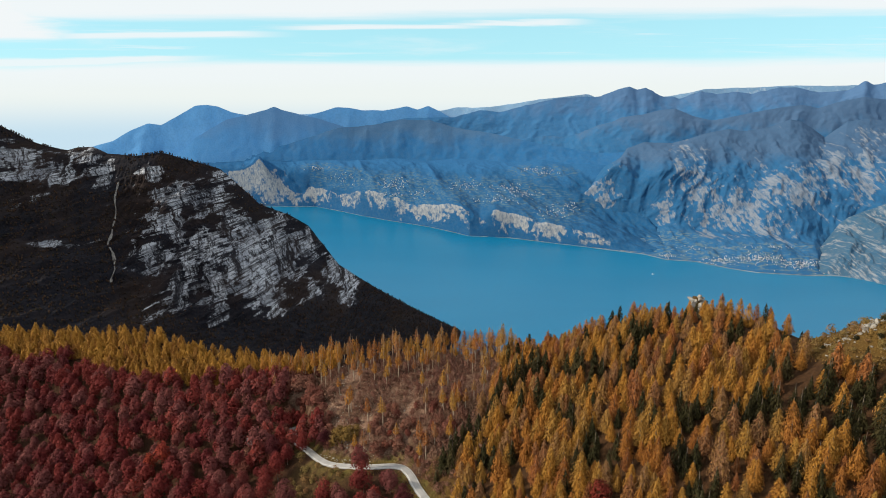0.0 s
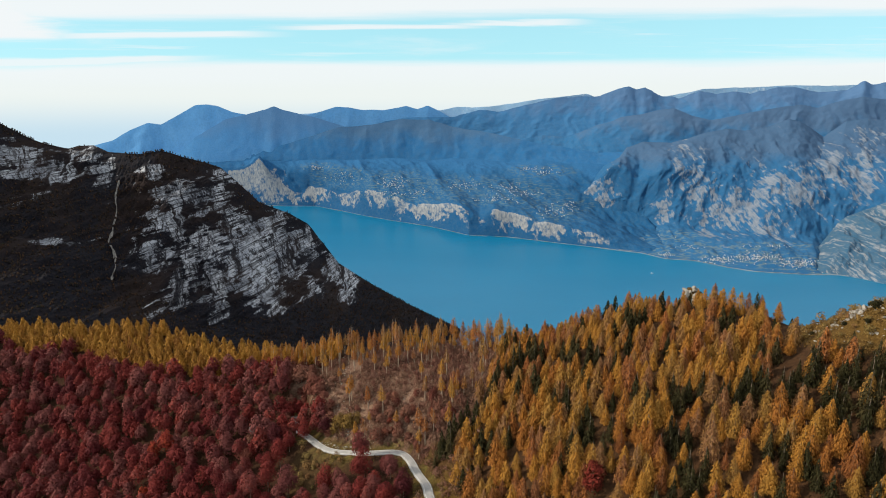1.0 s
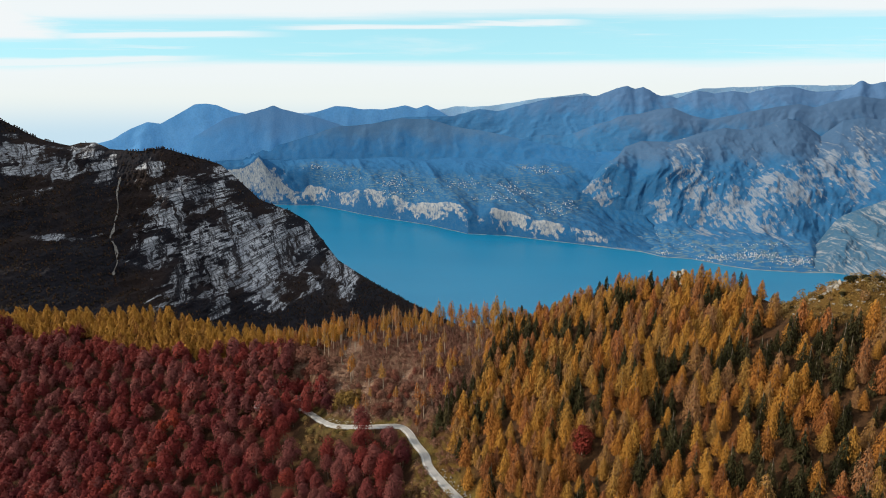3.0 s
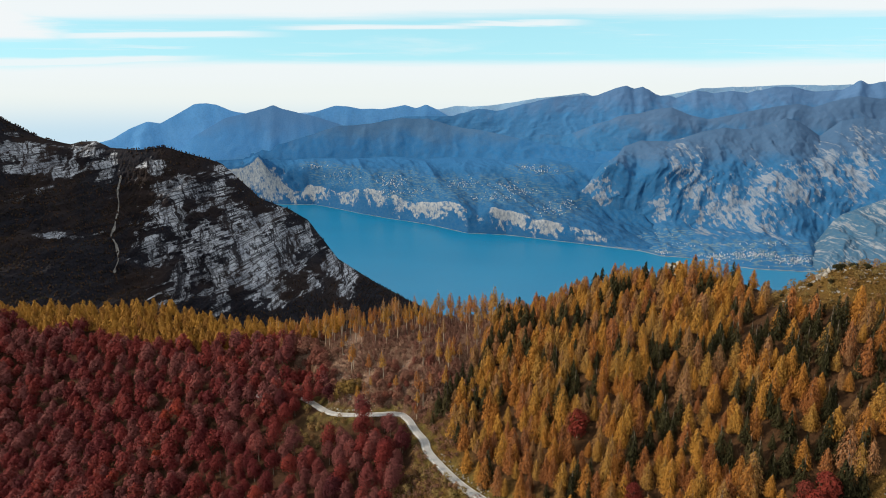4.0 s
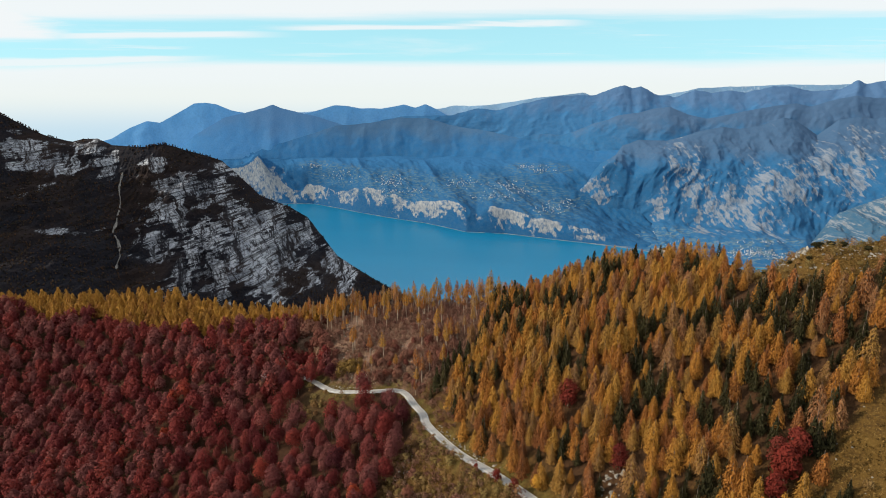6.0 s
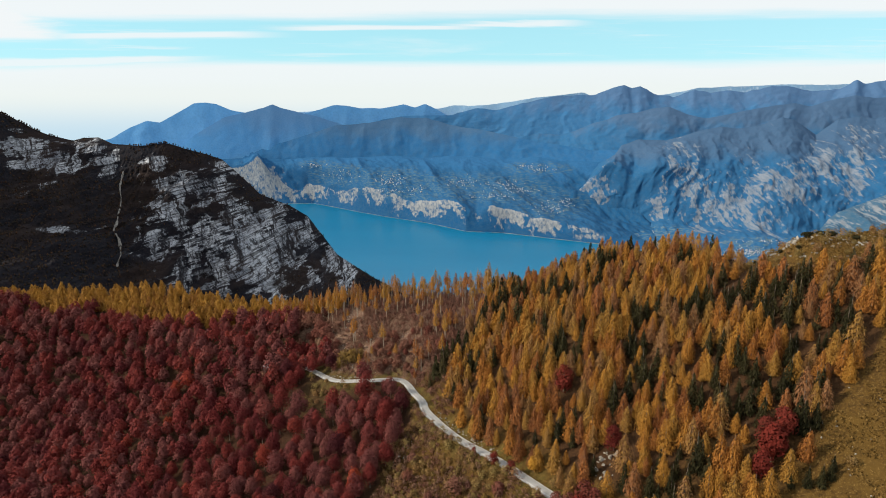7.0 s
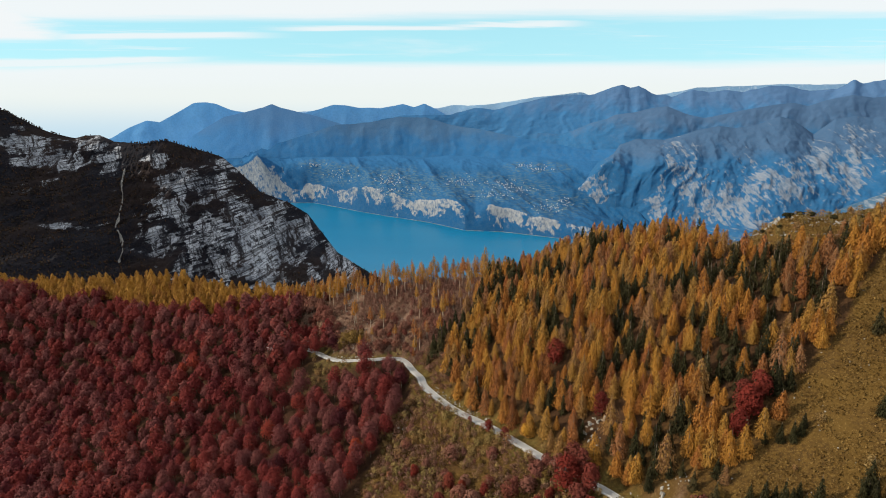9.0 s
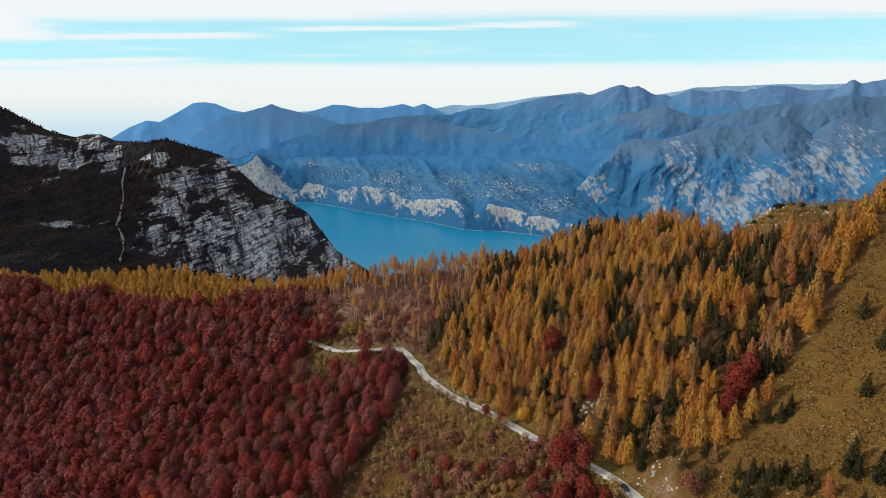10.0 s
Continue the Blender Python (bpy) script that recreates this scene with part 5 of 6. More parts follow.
    thin = rng.random(len(X)) < np.maximum(np.clip(1.0 - (crest - Y) / 38, 0.07, 0.95), 0.34 * (X > -12))
    keep = (inside(X, Y, CLEARING) | (Y > 322)) & thin & (Y < crest + 2)
    for x, y in np.stack([X, Y], -1)[keep]:
        plant("tall", x, y, rng.uniform(0.78, 1.05))
    for x, y, s in CRIMSON:
        plant("crimson", x, y, s)
    for x, y, s in ((41, 137, 1.6), (45, 139, 1.5), (37, 134, 1.5), (33, 139, 1.3), (49, 136, 1.4), (30, 134, 1.2)):
        plant("redbush", x, y, s, label="greyish pink half bare young tree below the road")
    plant("gold", 40, 161, 1.0)
    for x, y, s in ((154, 223, 1.0), (171, 214, 1.2), (174, 216, 1.1), (177, 213, 1.2), (181, 211, 0.9), (153, 327, 1.2), (157, 326, 1.4), (161, 327, 0.9), (168, 326, 1.1), (172, 325, 0.8), (136, 264, 1.4), (140, 262, 1.3), (164, 207, 0.7), (188, 205, 0.9), (160, 214, 0.9), (196, 198, 1.0)):
        plant("pine", x, y, s)
    for x, y, s in ((129, 86, 1.0), (157, 117, 0.85), (160, 132, 0.9), (144, 104, 0.85), (120, 109, 0.75), (117, 111, 0.6), (123, 110, 0.7), (104, 94, 0.85), (108, 91, 0.95), (112, 87, 0.85), (101, 97, 0.7), (132, 78, 1.0), (113, 113, 0.6), (106, 88, 0.8), (115, 83, 0.8), (98, 93, 0.7), (92, 101, 0.7), (88, 108, 0.7), (137, 74, 0.9), (141, 71, 1.0), (125, 74, 0.8), (147, 88, 0.7), (150, 96, 0.75), (100, 90, 0.85), (103, 87, 0.95), (107, 94, 0.75), (110, 90, 1.0), (113, 92, 0.9), (116, 87, 0.95), (118, 84, 0.8), (125, 112, 0.75), (116, 121, 0.6), (128, 82, 0.9), (126, 84, 0.8)):
        plant("spruce", x, y, s, 0, label="small dark spruce standing on the dry meadow")
    for x, y, s in ((119, 80, 0.6), (97, 106, 0.75), (90, 112, 0.7), (163, 127, 0.6)):
        plant("larch", x, y, s)
    for x, y, s in ((-55, 282, 1.5), (-50, 281, 1.6), (-46, 283, 1.3), (-59, 283, 1.1), (36, 138, 0.8), (44, 134, 0.7), (30, 146, 0.6), (20, 156, 0.6), (4, 178, 0.6), (12, 168, 0.5), (48, 95, 0.8), (-12, 188, 0.6), (28, 128, 0.8), (94, 102, 0.7), (88, 104, 0.6), (84, 116, 0.7)):
        plant("olive", x, y, s)
    for x, y in zip(rng.uniform(-48, 12, 90), rng.uniform(254, 292, 90)):
        if bool(inside(np.array([x]), np.array([y]), CLEARING)[0]) and float(road_near(np.array([x]), np.array([y]))[0][0]) > 5:
            plant("redbush", x, y, rng.uniform(0.5, 1.2))
    plant("redbush", 87, 98, 1.1)
    # thin young growth at the edge of the clearing, towards the beech wood
    for x, y in zip(rng.uniform(-112, -58, 170), rng.uniform(284, 346, 170)):
        edge = float(np.interp(y, [284, 300, 330, 346], [-66, -72, -84, -80]))
        clear = math.hypot(x + 109, y - 303) > 9 and math.hypot(x + 100, y - 318) > 9
        if clear and x < edge + 8 and float(road_near(np.array([x]), np.array([y]))[0][0]) > 4.5:
            plant("redbush", x, y, rng.uniform(0.8, 1.7))
    # young beeches spreading into the rough ground below the road
    X, Y = scatter(-40, 62, 70, 205, 5.6, 8)
    d, _ = road_near(X, Y)
    keep = inside(X, Y, SCRUB) & (d > 6) & (rng.random(len(X)) < np.clip(0.60 - (Y - 105) / 150, 0.14, 0.60))
    for x, y in np.stack([X, Y], -1)[keep]:
        plant("redbush", x, y, rng.uniform(0.6, 1.5))


SPRUCE_EDGE = ((-2, 240), (3, 244), (9, 250), (17, 255), (25, 261), (32, 267), (39, 272), (45, 270))
SPRUCE_CLUMPS = ((92, 141, 4), (85, 135, 4), (100, 134, 4), (104, 146, 4), (112, 150, 4), (54, 160, 4), (76, 170, 5), (88, 180, 5), (88, 258, 6), (95, 262, 6), (67, 256, 6), (68, 249, 6), (96, 208, 7), (119, 195, 8), (109, 198, 5), (139, 206, 8), (135, 198, 7), (145, 184, 8), (142, 177, 7), (63, 205, 7), (61, 213, 6), (124, 251, 4), (149, 236, 5), (137, 176, 6), (136, 250, 4))
CRIMSON = ((57, 131, 1.3), (54, 134, 1.2), (57, 189, 1.3), (69, 152, 1.0), (112, 123, 1.5), (118, 128, 1.4), (107, 119, 1.2), (113, 130, 1.1), (52, 117, 1.75), (57, 121, 1.35), (50, 126, 1.3), (44, 126, 1.35), (39, 122, 1.2), (55, 110, 1.7), (47, 111, 1.6), (61, 106, 1.3), (41, 114, 1.3), (64, 98, 1.3), (7, 150, 1.2), (12, 146, 1.0), (-8, 165, 0.85), (25, 169, 0.75), (17, 178, 0.7), (31, 162, 0.6), (3, 143, 1.0), (21, 139, 0.8))
woods()


def undergrowth():
    # bushes and saplings between road and wood, over the clearing and on the knoll
    X, Y = scatter(-30, 84, 60, 226, 3.4, 31)
    d, _ = road_near(X, Y)
    keep = inside(X, Y, SCRUB) & (d > 3.4) & (fbm(X / 9, Y / 9, 3, 33) > -0.22)
    q = [np.stack([X, Y], -1)[keep]]
    X, Y = scatter(-120, 10, 245, 356, 3.0, 32)
    d, _ = road_near(X, Y)
    keep = inside(X, Y, CLEARING) & (d > 3.6) & (fbm(X / 14, Y / 14, 3, 34) + (X + 45) / 160 > -0.12)
    many("clearing_bushes", "bush", np.stack([X, Y], -1)[keep], "brown and russet bushes on the cleared saddle", "shrub", MAT["brush", "attr"], SPARSE["bush"], (0.45, 1.2))
    X, Y = scatter(-86, -42, 246, 286, 3.4, 35)
    d, _ = road_near(X, Y)
    keep = inside(X, Y, BANK) & (d > 4.5) & (rng.random(len(X)) < 0.6)
    q.append(np.stack([X, Y], -1)[keep])
    X, Y = scatter(92, 240, 60, 250, 6.5, 36)
    keep = (inside(X, Y, MEADOW) & (rng.random(len(X)) < 0.05)) | (inside(X, Y, KNOLL) & (rng.random(len(X)) < 0.95))
    q.append(np.stack([X, Y], -1)[keep])
    X, Y = scatter(-40, 90, 70, 226, 2.2, 43)
    d, _ = road_near(X, Y)
    keep = inside(X, Y, SCRUB) & (d > 3.8) & (fbm(X / 8, Y / 8, 3, 44) > -0.1)
    many("roadside_brush", "twig", np.stack([X, Y], -1)[keep], "brown leafless brush below the road", "shrub", MAT["brush", "attr"], SPARSE["twig"], (0.5, 1.2))
    X, Y = scatter(-100, 40, 212, 356, 2.6, 41)
    d, _ = road_near(X, Y)
    keep = ((inside(X, Y, CLEARING) & (fbm(X / 11, Y / 11, 3, 42) + (X + 50) / 120 > 0.0)) | inside(X, Y, WEDGE)) & (d > 4.2)
    many("clearing_saplings", "twig", np.stack([X, Y], -1)[keep], "reddish brown leafless saplings and brush", "shrub", MAT["brush", "attr"], SPARSE["twig"], (0.6, 1.5))
    many("undergrowth", "bush", np.concatenate(q), "tangled brown and olive bushes and saplings", "shrub", MAT["scrub", "attr"], SPARSE["bush"], (0.55, 1.35))
    X, Y = scatter(88, 215, 40, 250, 0.95, 37)
    keep = (inside(X, Y, MEADOW) | inside(X, Y, KNOLL)) & (fbm(X / 7, Y / 7, 3, 38) > -0.25)
    q = [np.stack([X, Y], -1)[keep]]
    X, Y = scatter(-60, 90, 60, 290, 1.5, 39)
    d, _ = road_near(X, Y)
    keep = (inside(X, Y, SCRUB) | inside(X, Y, BANK) | (d < 7)) & (d > 2.9)
    q.append(np.stack([X, Y], -1)[keep])
    many("meadow_grass", "tuft", np.concatenate(q), "tufts of dry tawny grass on the steep meadow", "grass", MAT["grass", "attr"], SPARSE["tuft"], (0.6, 1.9))


undergrowth()


# ---- stones, timber, hut, car ----
def boulder_mesh(seed):
    r = np.random.default_rng(seed)
    bm = bmesh.new()
    bmesh.ops.create_icosphere(bm, subdivisions=3, radius=1.0)
    cut = [(Vector(r.normal(size=3)).normalized(), r.uniform(0.32, 0.75)) for _ in range(14)]
    for v in bm.verts:
        for n, d in cut:
            over = v.co.dot(n) - d
            if over > 0:
                v.co -= n * over * 0.92
        v.co *= 1 + 0.16 * noise.noise(v.co * 2.3 + Vector((seed, 0, 0))) + 0.06 * noise.noise(v.co * 6 + Vector((0, seed, 0)))
    return bm_mesh("boulder", bm, LIMESTONE)


BOULDERS = [boulder_mesh(i) for i in range(6)]


def boulder(x, y, size, lift=0.12, label="pale weathered limestone boulder bedded in the slope", group="limestone boulders"):
    r = np.random.default_rng(int(abs(x * 71) + abs(y * 37)))
    ob = new("boulder", BOULDERS[int(r.integers(6))])
    ob.location = (x, y, land_at(x, y) + size * lift)
    ob.rotation_euler = [r.uniform(0, 6.28) for _ in range(3)]
    ob.scale = [size * r.uniform(0.6, 1.4) for _ in range(3)]
    tagged(ob, label, "boulder", group)


def pebble(seed):
    """A small broken stone as plain corners and faces."""
    r = np.random.default_rng(seed)
    bm = bmesh.new()
    bmesh.ops.create_icosphere(bm, subdivisions=1, radius=1.0)
    v = np.array([q.co for q in bm.verts]) * r.uniform(0.65, 1.2, (len(bm.verts), 1)) * r.uniform(0.7, 1.3, 3)
    f = np.array([[q.index for q in fc.verts] for fc in bm.faces])
    bm.free()
    return v, f


PEBBLES = [pebble(i) for i in range(6)]


def stones():
    r = np.random.default_rng(5)
    for cx, cy, spread, n, big in ((147, 321, 4.6, 18, 3.6), (151, 324, 4.0, 10, 2.6), (142, 320, 3.2, 9, 2.4), (167, 219, 3.6, 16, 2.2), (162, 218, 3.0, 9, 1.5), (172, 221, 4, 8, 1.6), (157, 226, 4, 9, 1.0), (178, 207, 8, 22, 0.9), (190, 196, 7, 20, 1.4), (172, 203, 9, 14, 0.8), (200, 206, 6, 10, 1.2), (166, 232, 6, 10, 1.0), (66, 149, 3.2, 14, 1.6), (64, 145, 2.6, 9, 1.3), (79, 111, 3.6, 14, 1.4), (82, 104, 3.2, 9, 1.2), (86, 114, 2.6, 8, 1.0), (73, 115, 2.0, 6, 0.9), (-17, 196, 3.0, 7, 1.2), (-14, 204, 2.5, 6, 0.9), (131, 127, 3.0, 6, 0.6)):
        for k in range(n):
            boulder(cx + r.normal() * spread * 0.6, cy + r.normal() * spread * 0.6, big * r.uniform(0.35, 1.0), 0.12 if big > 1.7 else -0.15)
    # white stones lining the cut beside the road
    side = np.gradient(ROAD_LINE[:, :2], axis=0)
    side = np.stack([side[:, 1], -side[:, 0]], -1) / np.linalg.norm(side, axis=1)[:, None]
    for q, n in zip(ROAD_LINE, side):
        hot = (-68 < q[0] < -34 and q[1] > 255) or (-3 < q[0] < 24 and 172 < q[1] < 218)
        n = n if n[1] > 0 or n[0] > 0.5 else -n
        for k in range(2 if hot else 0):
            o = r.uniform(2.9, 5.0)
            boulder(q[0] + n[0] * o + r.normal() * 0.3, q[1] + n[1] * o + r.normal() * 0.3, r.uniform(0.3, 0.85), label="small white stone at the road edge", group="roadside stones")
    for name, box, field, n, lo, hi, label in (
            ("clearing_stones", (-100, 0, 262, 352), CLEARING, 420, 0.2, 0.6, "small pale stones strewn over the cleared slope"),
            ("meadow_stones", (92, 205, 60, 215), MEADOW, 260, 0.15, 0.45, "small pale stones lying in the dry meadow"),
            ("knoll_stones", (150, 215, 182, 250), KNOLL, 300, 0.2, 0.8, "pale stones littering the grassy stony top")):
        X, Y = r.uniform(box[0], box[1], n), r.uniform(box[2], box[3], n)
        q = inside(X, Y, field)
        X, Y = X[q], Y[q]
        Z = land(X, Y)
        V, F, c = [], [], 0
        for x, y, z in zip(X, Y, Z):
            v, f = PEBBLES[int(r.integers(len(PEBBLES)))]
            a, s = r.uniform(0, 6.28), r.uniform(lo, hi)
            V.append(np.stack([(v[:, 0] * math.cos(a) - v[:, 1] * math.sin(a)) * s + x, (v[:, 0] * math.sin(a) + v[:, 1] * math.cos(a)) * s + y, v[:, 2] * s * 0.7 + z], -1))
            F.append(f + c)
            c += len(v)
        tagged(new(name, mesh_of(name, np.concatenate(V), np.concatenate(F), LIMESTONE)), label, "stones", kind="stuff")


stones()


def log_mesh(seed):
    r = np.random.default_rng(seed)
    v, f = tube([(-4, 0, 0), (-1, r.normal() * 0.05, 0), (2, r.normal() * 0.05, 0), (4, 0, 0)], [0.24, 0.21, 0.18, 0.14], 8)
    ends = [(-4, 0, 0), (4, 0, 0)]
    n = len(v)
    caps = [(i, n, (i + 1) % 8) for i in range(8)] + [(n - 8 + (i + 1) % 8, n + 1, n - 8 + i) for i in range(8)]
    return mesh_of("log", np.concatenate([v, ends]), np.concatenate([f, np.array(caps)]), BARK_PALE)


LOGS = [log_mesh(i) for i in range(4)]


def log(x, y, yaw, size, label, group, up=0.15):
    ob = new("log", LOGS[int(abs(x * 13 + y * 7)) % 4])
    d = 3.0 * size
    z0, z1 = land_at(x - math.cos(yaw) * d, y - math.sin(yaw) * d), land_at(x + math.cos(yaw) * d, y + math.sin(yaw) * d)
    ob.location = (x, y, (z0 + z1) / 2 + up)
    ob.rotation_euler = (0, -math.atan2(z1 - z0, 2 * d), yaw)
    ob.scale = (size, size, size)
    tagged(ob, label, "log", group)


def timber():
    r = np.random.default_rng(15)
    for k in range(15):
        log(-106 + 0.95 * k, 316 + 0.35 * k + r.normal() * 0.25, 1.95 + 0.05 * r.normal(), 0.85, "felled pale trunk lying in a row on the slope", "felled trunks in a row")
    for k in range(12):
        log(-44 + 1.5 * k, 270.5 + 0.1 * k + r.normal() * 0.2, 1.75 + 0.06 * r.normal(), 0.5, "short pale log leaning above the road", "short logs above the road")
    for k in range(46):
        x, y = r.uniform(-95, 0), r.uniform(268, 350)
        if bool(inside(np.array([x]), np.array([y]), CLEARING)[0]):
            log(x, y, r.uniform(0, 3.14), r.uniform(0.35, 0.75), "thin felled trunk lying on the cleared slope", "felled trunks on the clearing", 0.1)


timber()


def plain(name, colour, rough=0.6, metal=0.0, worn=0.15, scale=3.0):
    m, b, add, link = material(name, rough, 0.4)
    f = noise_at(add, link, scale, 5, 0.6)
    link(mixed(add, link, span(add, link, f, 0.35, 0.7), colour, tuple(c * (1 - worn) for c in colour)), b.inputs["Base Color"])
    b.inputs["Metallic"].default_value = metal
    return m


def box_bm(sx, sy, sz, at=(0, 0, 0), bevel=0.0):
    bm = bmesh.new()
    bmesh.ops.create_cube(bm, size=1.0)
    bmesh.ops.scale(bm, vec=(sx, sy, sz), verts=bm.verts)
    if bevel:
        bmesh.ops.bevel(bm, geom=list(bm.edges), offset=bevel, segments=2, affect="EDGES")
    bmesh.ops.translate(bm, vec=at, verts=bm.verts)
    return bm


def hut():
    x, y = -109.5, 303
    ob = holder("stone_hut", x, y, land_at(x, y), "small grey stone hut with slab roof in the wood", "hut")
    ob.rotation_euler = (0, 0, 0.35)
    wall = plain("hut stone", (0.34, 0.32, 0.29), 0.9, 0, 0.4)
    part("wall", bm_mesh("wall", box_bm(4.6, 3.4, 2.8, (0, 0, 1.0), 0.05), wall), ob)
    bm = bmesh.new()
    V = [bm.verts.new(c) for c in ((-2.6, -2.1, 2.3), (2.6, -2.1, 2.3), (2.6, 0, 3.5), (-2.6, 0, 3.5), (-2.6, 2.1, 2.3), (2.6, 2.1, 2.3), (-2.6, -2.1, 2.15), (2.6, -2.1, 2.15), (2.6, 0, 3.3), (-2.6, 0, 3.3), (-2.6, 2.1, 2.15), (2.6, 2.1, 2.15))]
    for q in ((0, 1, 2, 3), (3, 2, 5, 4), (6, 9, 8, 7), (9, 10, 11, 8), (0, 6, 7, 1), (4, 5, 11, 10), (0, 3, 9, 6), (3, 4, 10, 9), (1, 7, 8, 2), (2, 8, 11, 5)):
        bm.faces.new([V[i] for i in q])
    part("roof", bm_mesh("roof", bm, plain("grey roof slabs", (0.46, 0.45, 0.43), 0.8, 0, 0.35)), ob, "pale grey stone slab roof")
    part("door", bm_mesh("door", box_bm(0.9, 0.08, 1.8, (0.3, -1.72, 1.0), 0.02), plain("old door wood", (0.12, 0.08, 0.05), 0.8)), ob)


hut()


def car():
    q = ROAD_LINE[np.argmin(np.hypot(ROAD_LINE[:, 0] - 67, ROAD_LINE[:, 1] - 107))]
    i = int(np.argmin(np.hypot(ROAD_LINE[:, 0] - q[0], ROAD_LINE[:, 1] - q[1])))
    t = ROAD_LINE[i + 1, :2] - ROAD_LINE[i - 1, :2]
    t /= np.linalg.norm(t)
    x, y = q[0] - 0.9 * abs(t[1]), q[1] - 0.9 * abs(t[0])
    ob = holder("car", x, y, q[2] + 0.09, "small dark hatchback car on the narrow asphalt road", "car")
    ob.rotation_euler = (0, 0, math.atan2(t[1], t[0]))
    paint, glass = plain("dark car paint", (0.02, 0.024, 0.028), 0.25, 0.3, 0.1), plain("car glass", (0.01, 0.013, 0.016), 0.05)
    bm = box_bm(4.1, 1.72, 0.62, (0, 0, 0.62), 0.14)
    part("body", bm_mesh("body", bm, paint, True), ob)
    bm = box_bm(2.3, 1.5, 0.52, (-0.25, 0, 1.16), 0.0)
    for v in bm.verts:
        if v.co.z > 1.2:
            v.co.x, v.co.y = -0.3 + (v.co.x + 0.25) * 0.68, v.co.y * 0.82
    bmesh.ops.bevel(bm, geom=list(bm.edges), offset=0.06, segments=2, affect="EDGES")
    part("window_band", bm_mesh("window_band", bm, glass, True), ob, "dark tinted car windows")
    part("roof_panel", bm_mesh("roof_panel", box_bm(1.5, 1.2, 0.05, (-0.3, 0, 1.44), 0.02), paint, True), ob)
    rubber, rim = plain("tyre rubber", (0.02, 0.02, 0.02), 0.9), plain("rim metal", (0.5, 0.5, 0.5), 0.35, 0.9)
    for wx in (-1.28, 1.30):
        for wy in (-0.8, 0.8):
            bm = bmesh.new()
            bmesh.ops.create_cone(bm, cap_ends=True, segments=20, radius1=0.31, radius2=0.31, depth=0.2)
            bmesh.ops.rotate(bm, cent=(0, 0, 0), matrix=Matrix.Rotation(math.pi / 2, 3, "X"), verts=bm.verts)
            bmesh.ops.translate(bm, vec=(wx, wy, 0.31), verts=bm.verts)
            tyre = part("wheel", bm_mesh("wheel", bm, rubber), ob)
            bm = bmesh.new()
            bmesh.ops.create_cone(bm, cap_ends=True, segments=16, radius1=0.19, radius2=0.17, depth=0.22)
            bmesh.ops.rotate(bm, cent=(0, 0, 0), matrix=Matrix.Rotation(math.pi / 2, 3, "X"), verts=bm.verts)
            bmesh.ops.translate(bm, vec=(wx, wy, 0.31), verts=bm.verts)
            part("rim", bm_mesh("rim", bm, rim), tyre)
    lamp, tail = plain("headlight glass", (0.75, 0.75, 0.72), 0.1), plain("tail light", (0.35, 0.02, 0.02), 0.2)
    for wy in (-0.62, 0.62):
        part("headlight", bm_mesh("headlight", box_bm(0.08, 0.34, 0.14, (2.03, wy, 0.74), 0.02), lamp), ob, "clear headlight")
        part("tail_light", bm_mesh("tail_light", box_bm(0.06, 0.26, 0.2, (-2.04, wy, 0.76), 0.02), tail), ob, "red tail light")


car()


# ---- far things: houses by the lake, a boat, the pale shore line, the gully ----
def on_relief(P, places, seed):
    """Spots on a mountainside, given as bearing, rise, half width, half height and how many."""
    r = np.random.default_rng(seed)
    Q = P.reshape(-1, 3)
    b, e = Q[:, 0] / Q[:, 1], (Q[:, 2] - 170) / Q[:, 1]
    out = []
    for cb, ce, hw, hh, n in places:
        for k in range(n):
            i = np.argmin((b - cb - r.normal() * hw * 0.36) ** 2 + (e - ce - r.normal() * hh * 0.36) ** 2)
            out.append(Q[i])
    return np.array(out)


def houses(name, spots, label, seed, small=1.0):
    r = np.random.default_rng(seed)
    V, F, S = [], [], []
    n = 0
    for x, y, z in spots:
        a, l, w, h = r.uniform(0, 3.14), r.uniform(7, 13) * small, r.uniform(6, 9) * small, r.uniform(3, 6) * small
        x, y = x + r.normal() * 6, y + r.normal() * 6
        c, q = math.cos(a), math.sin(a)
        pts = [(-l, -w, -2), (l, -w, -2), (l, w, -2), (-l, w, -2), (-l, -w, h), (l, -w, h), (l, w, h), (-l, w, h), (-l, 0, h + w * 0.5), (l, 0, h + w * 0.5)]
        V += [(x + (px * c - py * q) / 2, y + (px * q + py * c) / 2, z + pz) for px, py, pz in pts]
        fs = [(0, 1, 5), (0, 5, 4), (1, 2, 6), (1, 6, 5), (2, 3, 7), (2, 7, 6), (3, 0, 4), (3, 4, 7), (4, 5, 9), (4, 9, 8), (6, 7, 8), (6, 8, 9), (5, 6, 9), (7, 4, 8)]
        F += [tuple(i + n for i in f) for f in fs]
        S += [0] * 8 + [1] * 4 + [0] * 2
        n += 10
    # Plaster tones hold the haze of distance: dulled and bluish.
    walls = leaf_like("hazed house plaster", [(0.0, (0.30, 0.35, 0.40)), (0.5, (0.52, 0.56, 0.60)), (1.0, (0.36, 0.40, 0.44))])
    roofs = leaf_like("roof tiles", [(0.0, (0.24, 0.20, 0.19)), (0.5, (0.30, 0.27, 0.26)), (1.0, (0.34, 0.34, 0.35))])
    tagged(new(name, mesh_of(name, V, F, [walls, roofs], False, S)), label, "houses", kind="stuff")


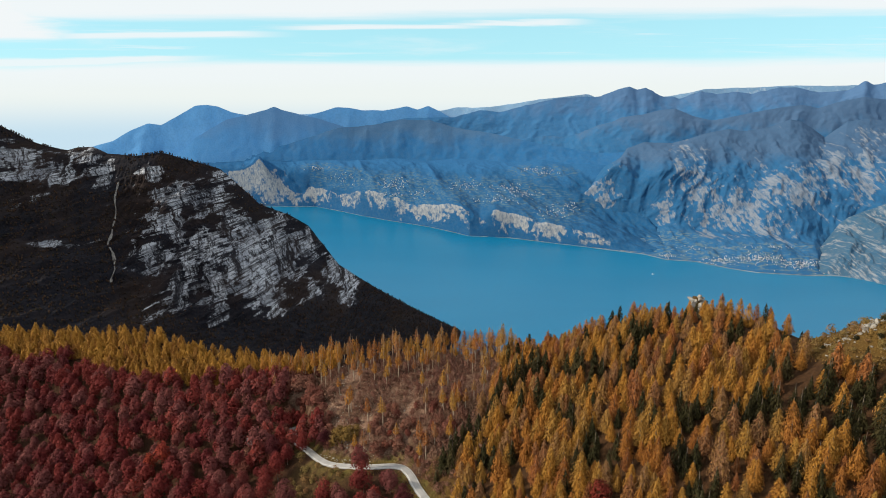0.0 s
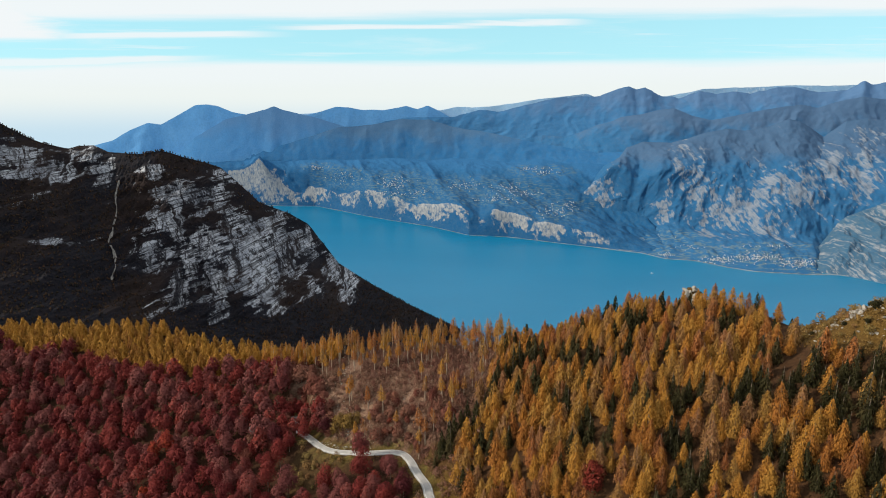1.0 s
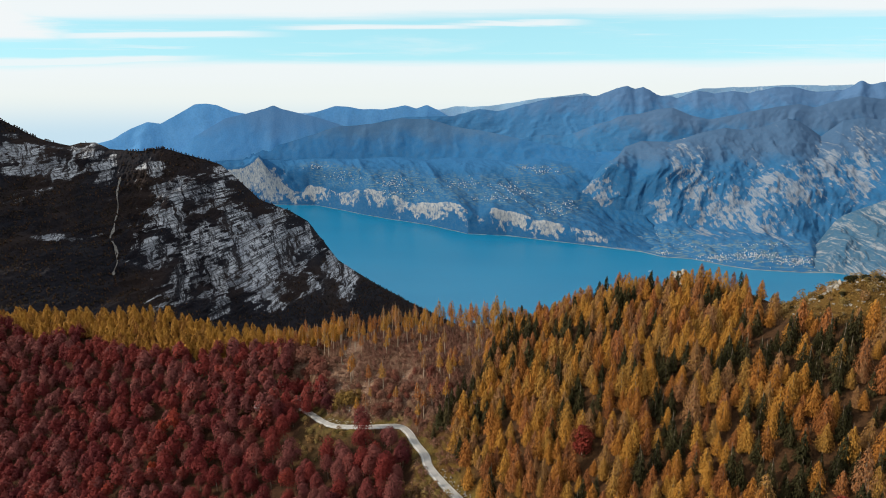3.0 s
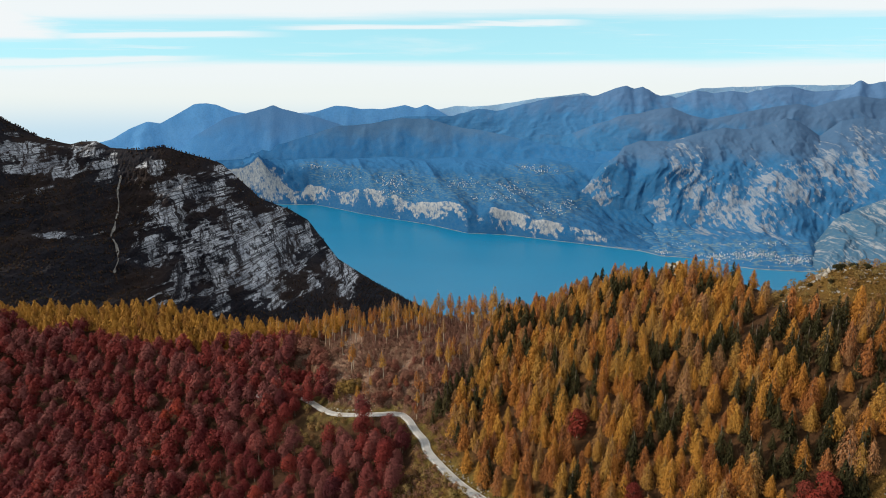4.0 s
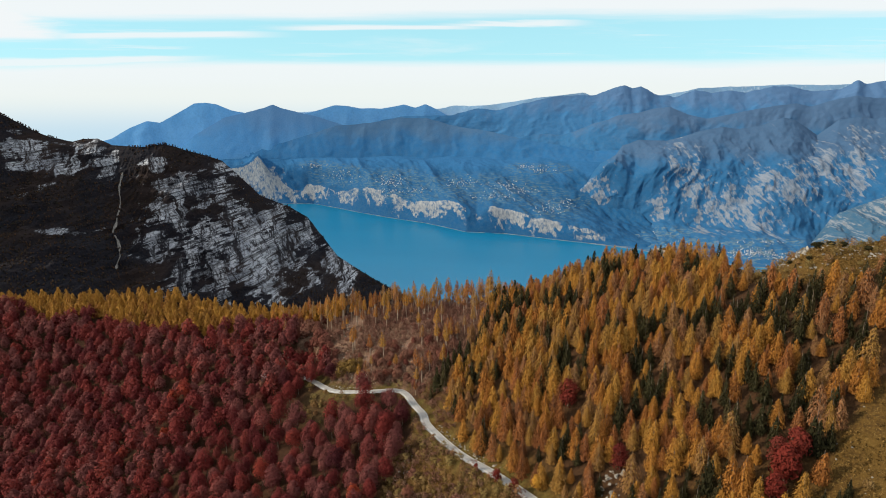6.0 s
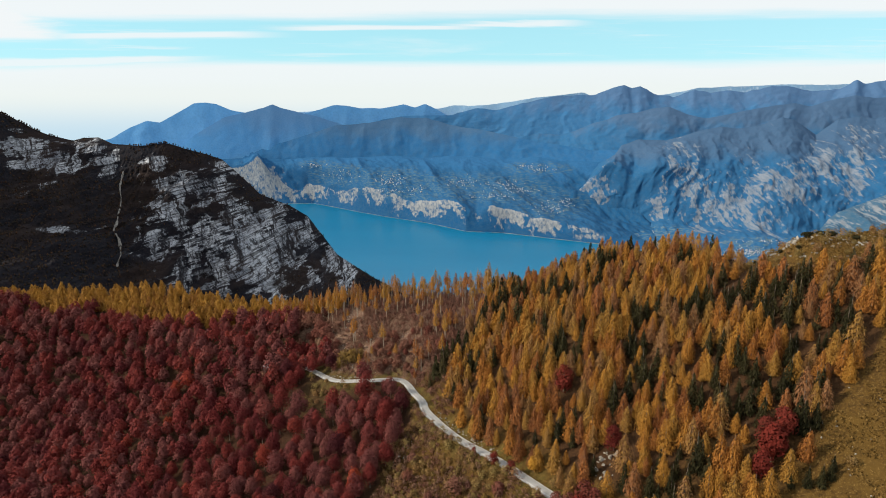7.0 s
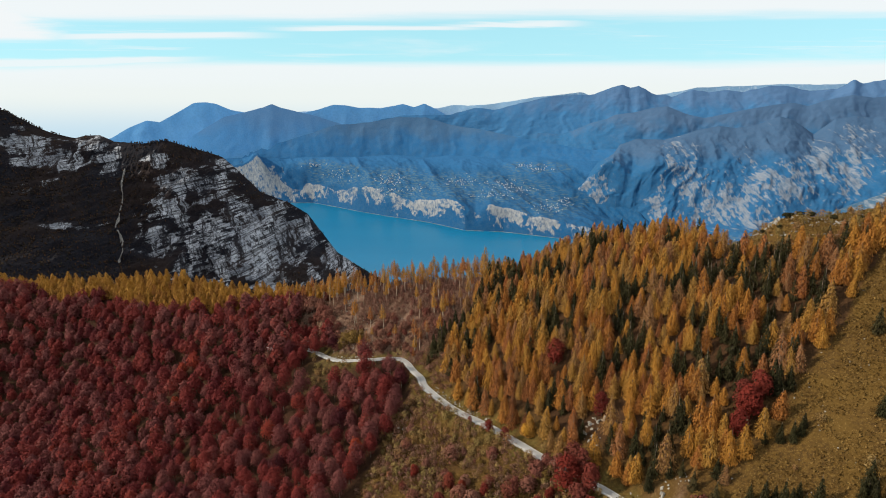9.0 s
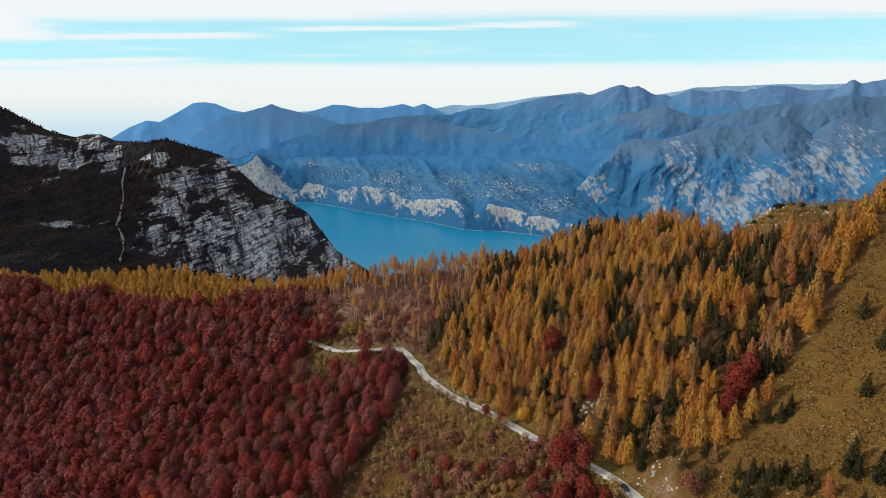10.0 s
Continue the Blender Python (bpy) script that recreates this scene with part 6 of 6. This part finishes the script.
def leaf_like(name, stops):
    m, b, add, link = material(name, 0.85, 0.2)
    r = ramp(add, stops)
    link(add("ShaderNodeNewGeometry").outputs["Random Per Island"], r.inputs["Fac"])
    link(r.outputs["Color"], b.inputs["Base Color"])
    return m


houses("lakeside_town", on_relief(EAST, TOWN_SPOTS, 3), "pale houses of a small town along the lake", 4, 0.34)
houses("hill_villages", on_relief(WEST, [(p, q, w, h, int(k * 1.7)) for p, q, w, h, k in VILLAGE_SPOTS], 5), "scattered pale village houses on the terraces", 6, 0.5)


def shore_line(name, rows):
    r = np.array(rows)
    b = np.linspace(r[0, 0], r[-1, 0], 160)
    y = np.interp(b, r[:, 0], r[:, 1]) + 5 * fbm(b * 60, b * 0, 3, 2)
    V = np.stack([np.stack([b * (y + o), y + o, np.full(len(b), z)], -1) for o, z in ((-5, LAKE_Z - 1), (-2, LAKE_Z + 1.0), (2, LAKE_Z + 2.0), (6, LAKE_Z + 1.0))], 1)
    m = plain("pale shore gravel", (0.19, 0.21, 0.23), 0.9, 0, 0.6, 0.02)
    tagged(new(name, mesh_of(name, V.reshape(-1, 3), grid_faces(160, 4), m)), "pale gravel strip along the lake shore", "shore", kind="structure")


shore_line("shore_west", SHORE_W)
shore_line("shore_east", SHORE_E)


def gully():
    Q = CLIFF.reshape(-1, 3)
    b, e = Q[:, 0] / Q[:, 1], (Q[:, 2] - 170) / Q[:, 1]
    g = np.array(GULLY)
    s = np.linspace(0, len(g) - 1, 70)
    gb, ge = np.interp(s, np.arange(len(g)), g[:, 0]), np.interp(s, np.arange(len(g)), g[:, 1])
    c = np.array([Q[np.argmin((b - p) ** 2 + (e - q) ** 2)] for p, q in zip(gb, ge)])
    k = np.ones(5) / 5
    c = np.stack([np.convolve(np.pad(c[:, i], 2, mode="edge"), k, "valid") for i in range(3)], -1)
    w = 0.5 + 4.2 * vnoise(s * 4, s * 0, 4) ** 2
    c[:, 0] += 5 * fbm(s * 0.9, s * 0, 3, 6)
    V = np.stack([c + np.stack([o * w, np.full(len(c), -h), np.full(len(c), h * 0.5)], -1) for o, h in ((-1, 0.3), (-0.4, 3.2), (0.4, 2.6), (1, 0.3))], 1)
    m = plain("pale scree", (0.25, 0.235, 0.22), 0.95, 0, 0.6, 0.2)
    tagged(new("scree_gully", mesh_of("scree_gully", V.reshape(-1, 3), grid_faces(70, 4), m, True)), "narrow pale scree gully running down the cliff", "gully", kind="structure")


gully()


def cliff_scrub():
    """Low trees and bushes on the ledges and along the brow of the cliff mountain."""
    r = np.random.default_rng(9)
    P = CLIFF
    nu, nv, _ = P.shape
    V, F, T, n = [], [], [], 0
    for k in range(17000):
        i, j = int(r.integers(nu)), int(min(nv - 4, nv * r.beta(1.5, 1.0)))
        x, y, z = P[i, j]
        if z < LAKE_Z or P[i, j, 1] > 2000 or BARE["cliff_mountain"][i, j] > r.uniform(0.05, 0.30):
            continue
        h, w = r.uniform(2.5, 6.5), r.uniform(1.3, 2.6)
        a = r.uniform(0, 6.28)
        ring = [(x + math.cos(a + 1.257 * q) * w * r.uniform(0.6, 1.2), y + math.sin(a + 1.257 * q) * w, z + h * r.uniform(0.25, 0.5)) for q in range(5)]
        V += [(x, y, z - 1), (x + r.normal() * 0.5, y, z + h)] + ring
        F += [(n + 2 + q, n + 2 + (q + 1) % 5, n + 1) for q in range(5)] + [(n + 2 + (q + 1) % 5, n + 2 + q, n) for q in range(5)]
        T += [r.random()] * 7
        n += 7
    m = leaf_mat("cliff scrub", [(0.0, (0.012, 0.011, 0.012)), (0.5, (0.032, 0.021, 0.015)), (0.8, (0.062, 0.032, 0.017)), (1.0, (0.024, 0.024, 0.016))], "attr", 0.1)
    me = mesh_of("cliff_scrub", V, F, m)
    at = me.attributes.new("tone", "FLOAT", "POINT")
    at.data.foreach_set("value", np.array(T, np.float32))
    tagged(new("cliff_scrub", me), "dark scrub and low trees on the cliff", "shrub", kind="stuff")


cliff_scrub()


def boat():
    x, y = BOAT
    ob = holder("boat", x, y, LAKE_Z, "small white boat far out on the lake", "boat")
    ob.rotation_euler = (0, 0, 0.2)
    white = plain("white hull paint", (0.8, 0.8, 0.8), 0.4)
    bm = box_bm(14, 4.2, 2.4, (0, 0, 0.8), 0.0)
    for v in bm.verts:
        if v.co.x > 0:
            v.co.y *= 0.25
        if v.co.z < 0.5:
            v.co.y *= 0.7
            v.co.x *= 0.9
    bmesh.ops.bevel(bm, geom=list(bm.edges), offset=0.15, segments=2, affect="EDGES")
    part("hull", bm_mesh("hull", bm, white), ob)
    part("cabin", bm_mesh("cabin", box_bm(5, 2.6, 1.8, (-1.5, 0, 2.8), 0.25), white), ob)


boat()
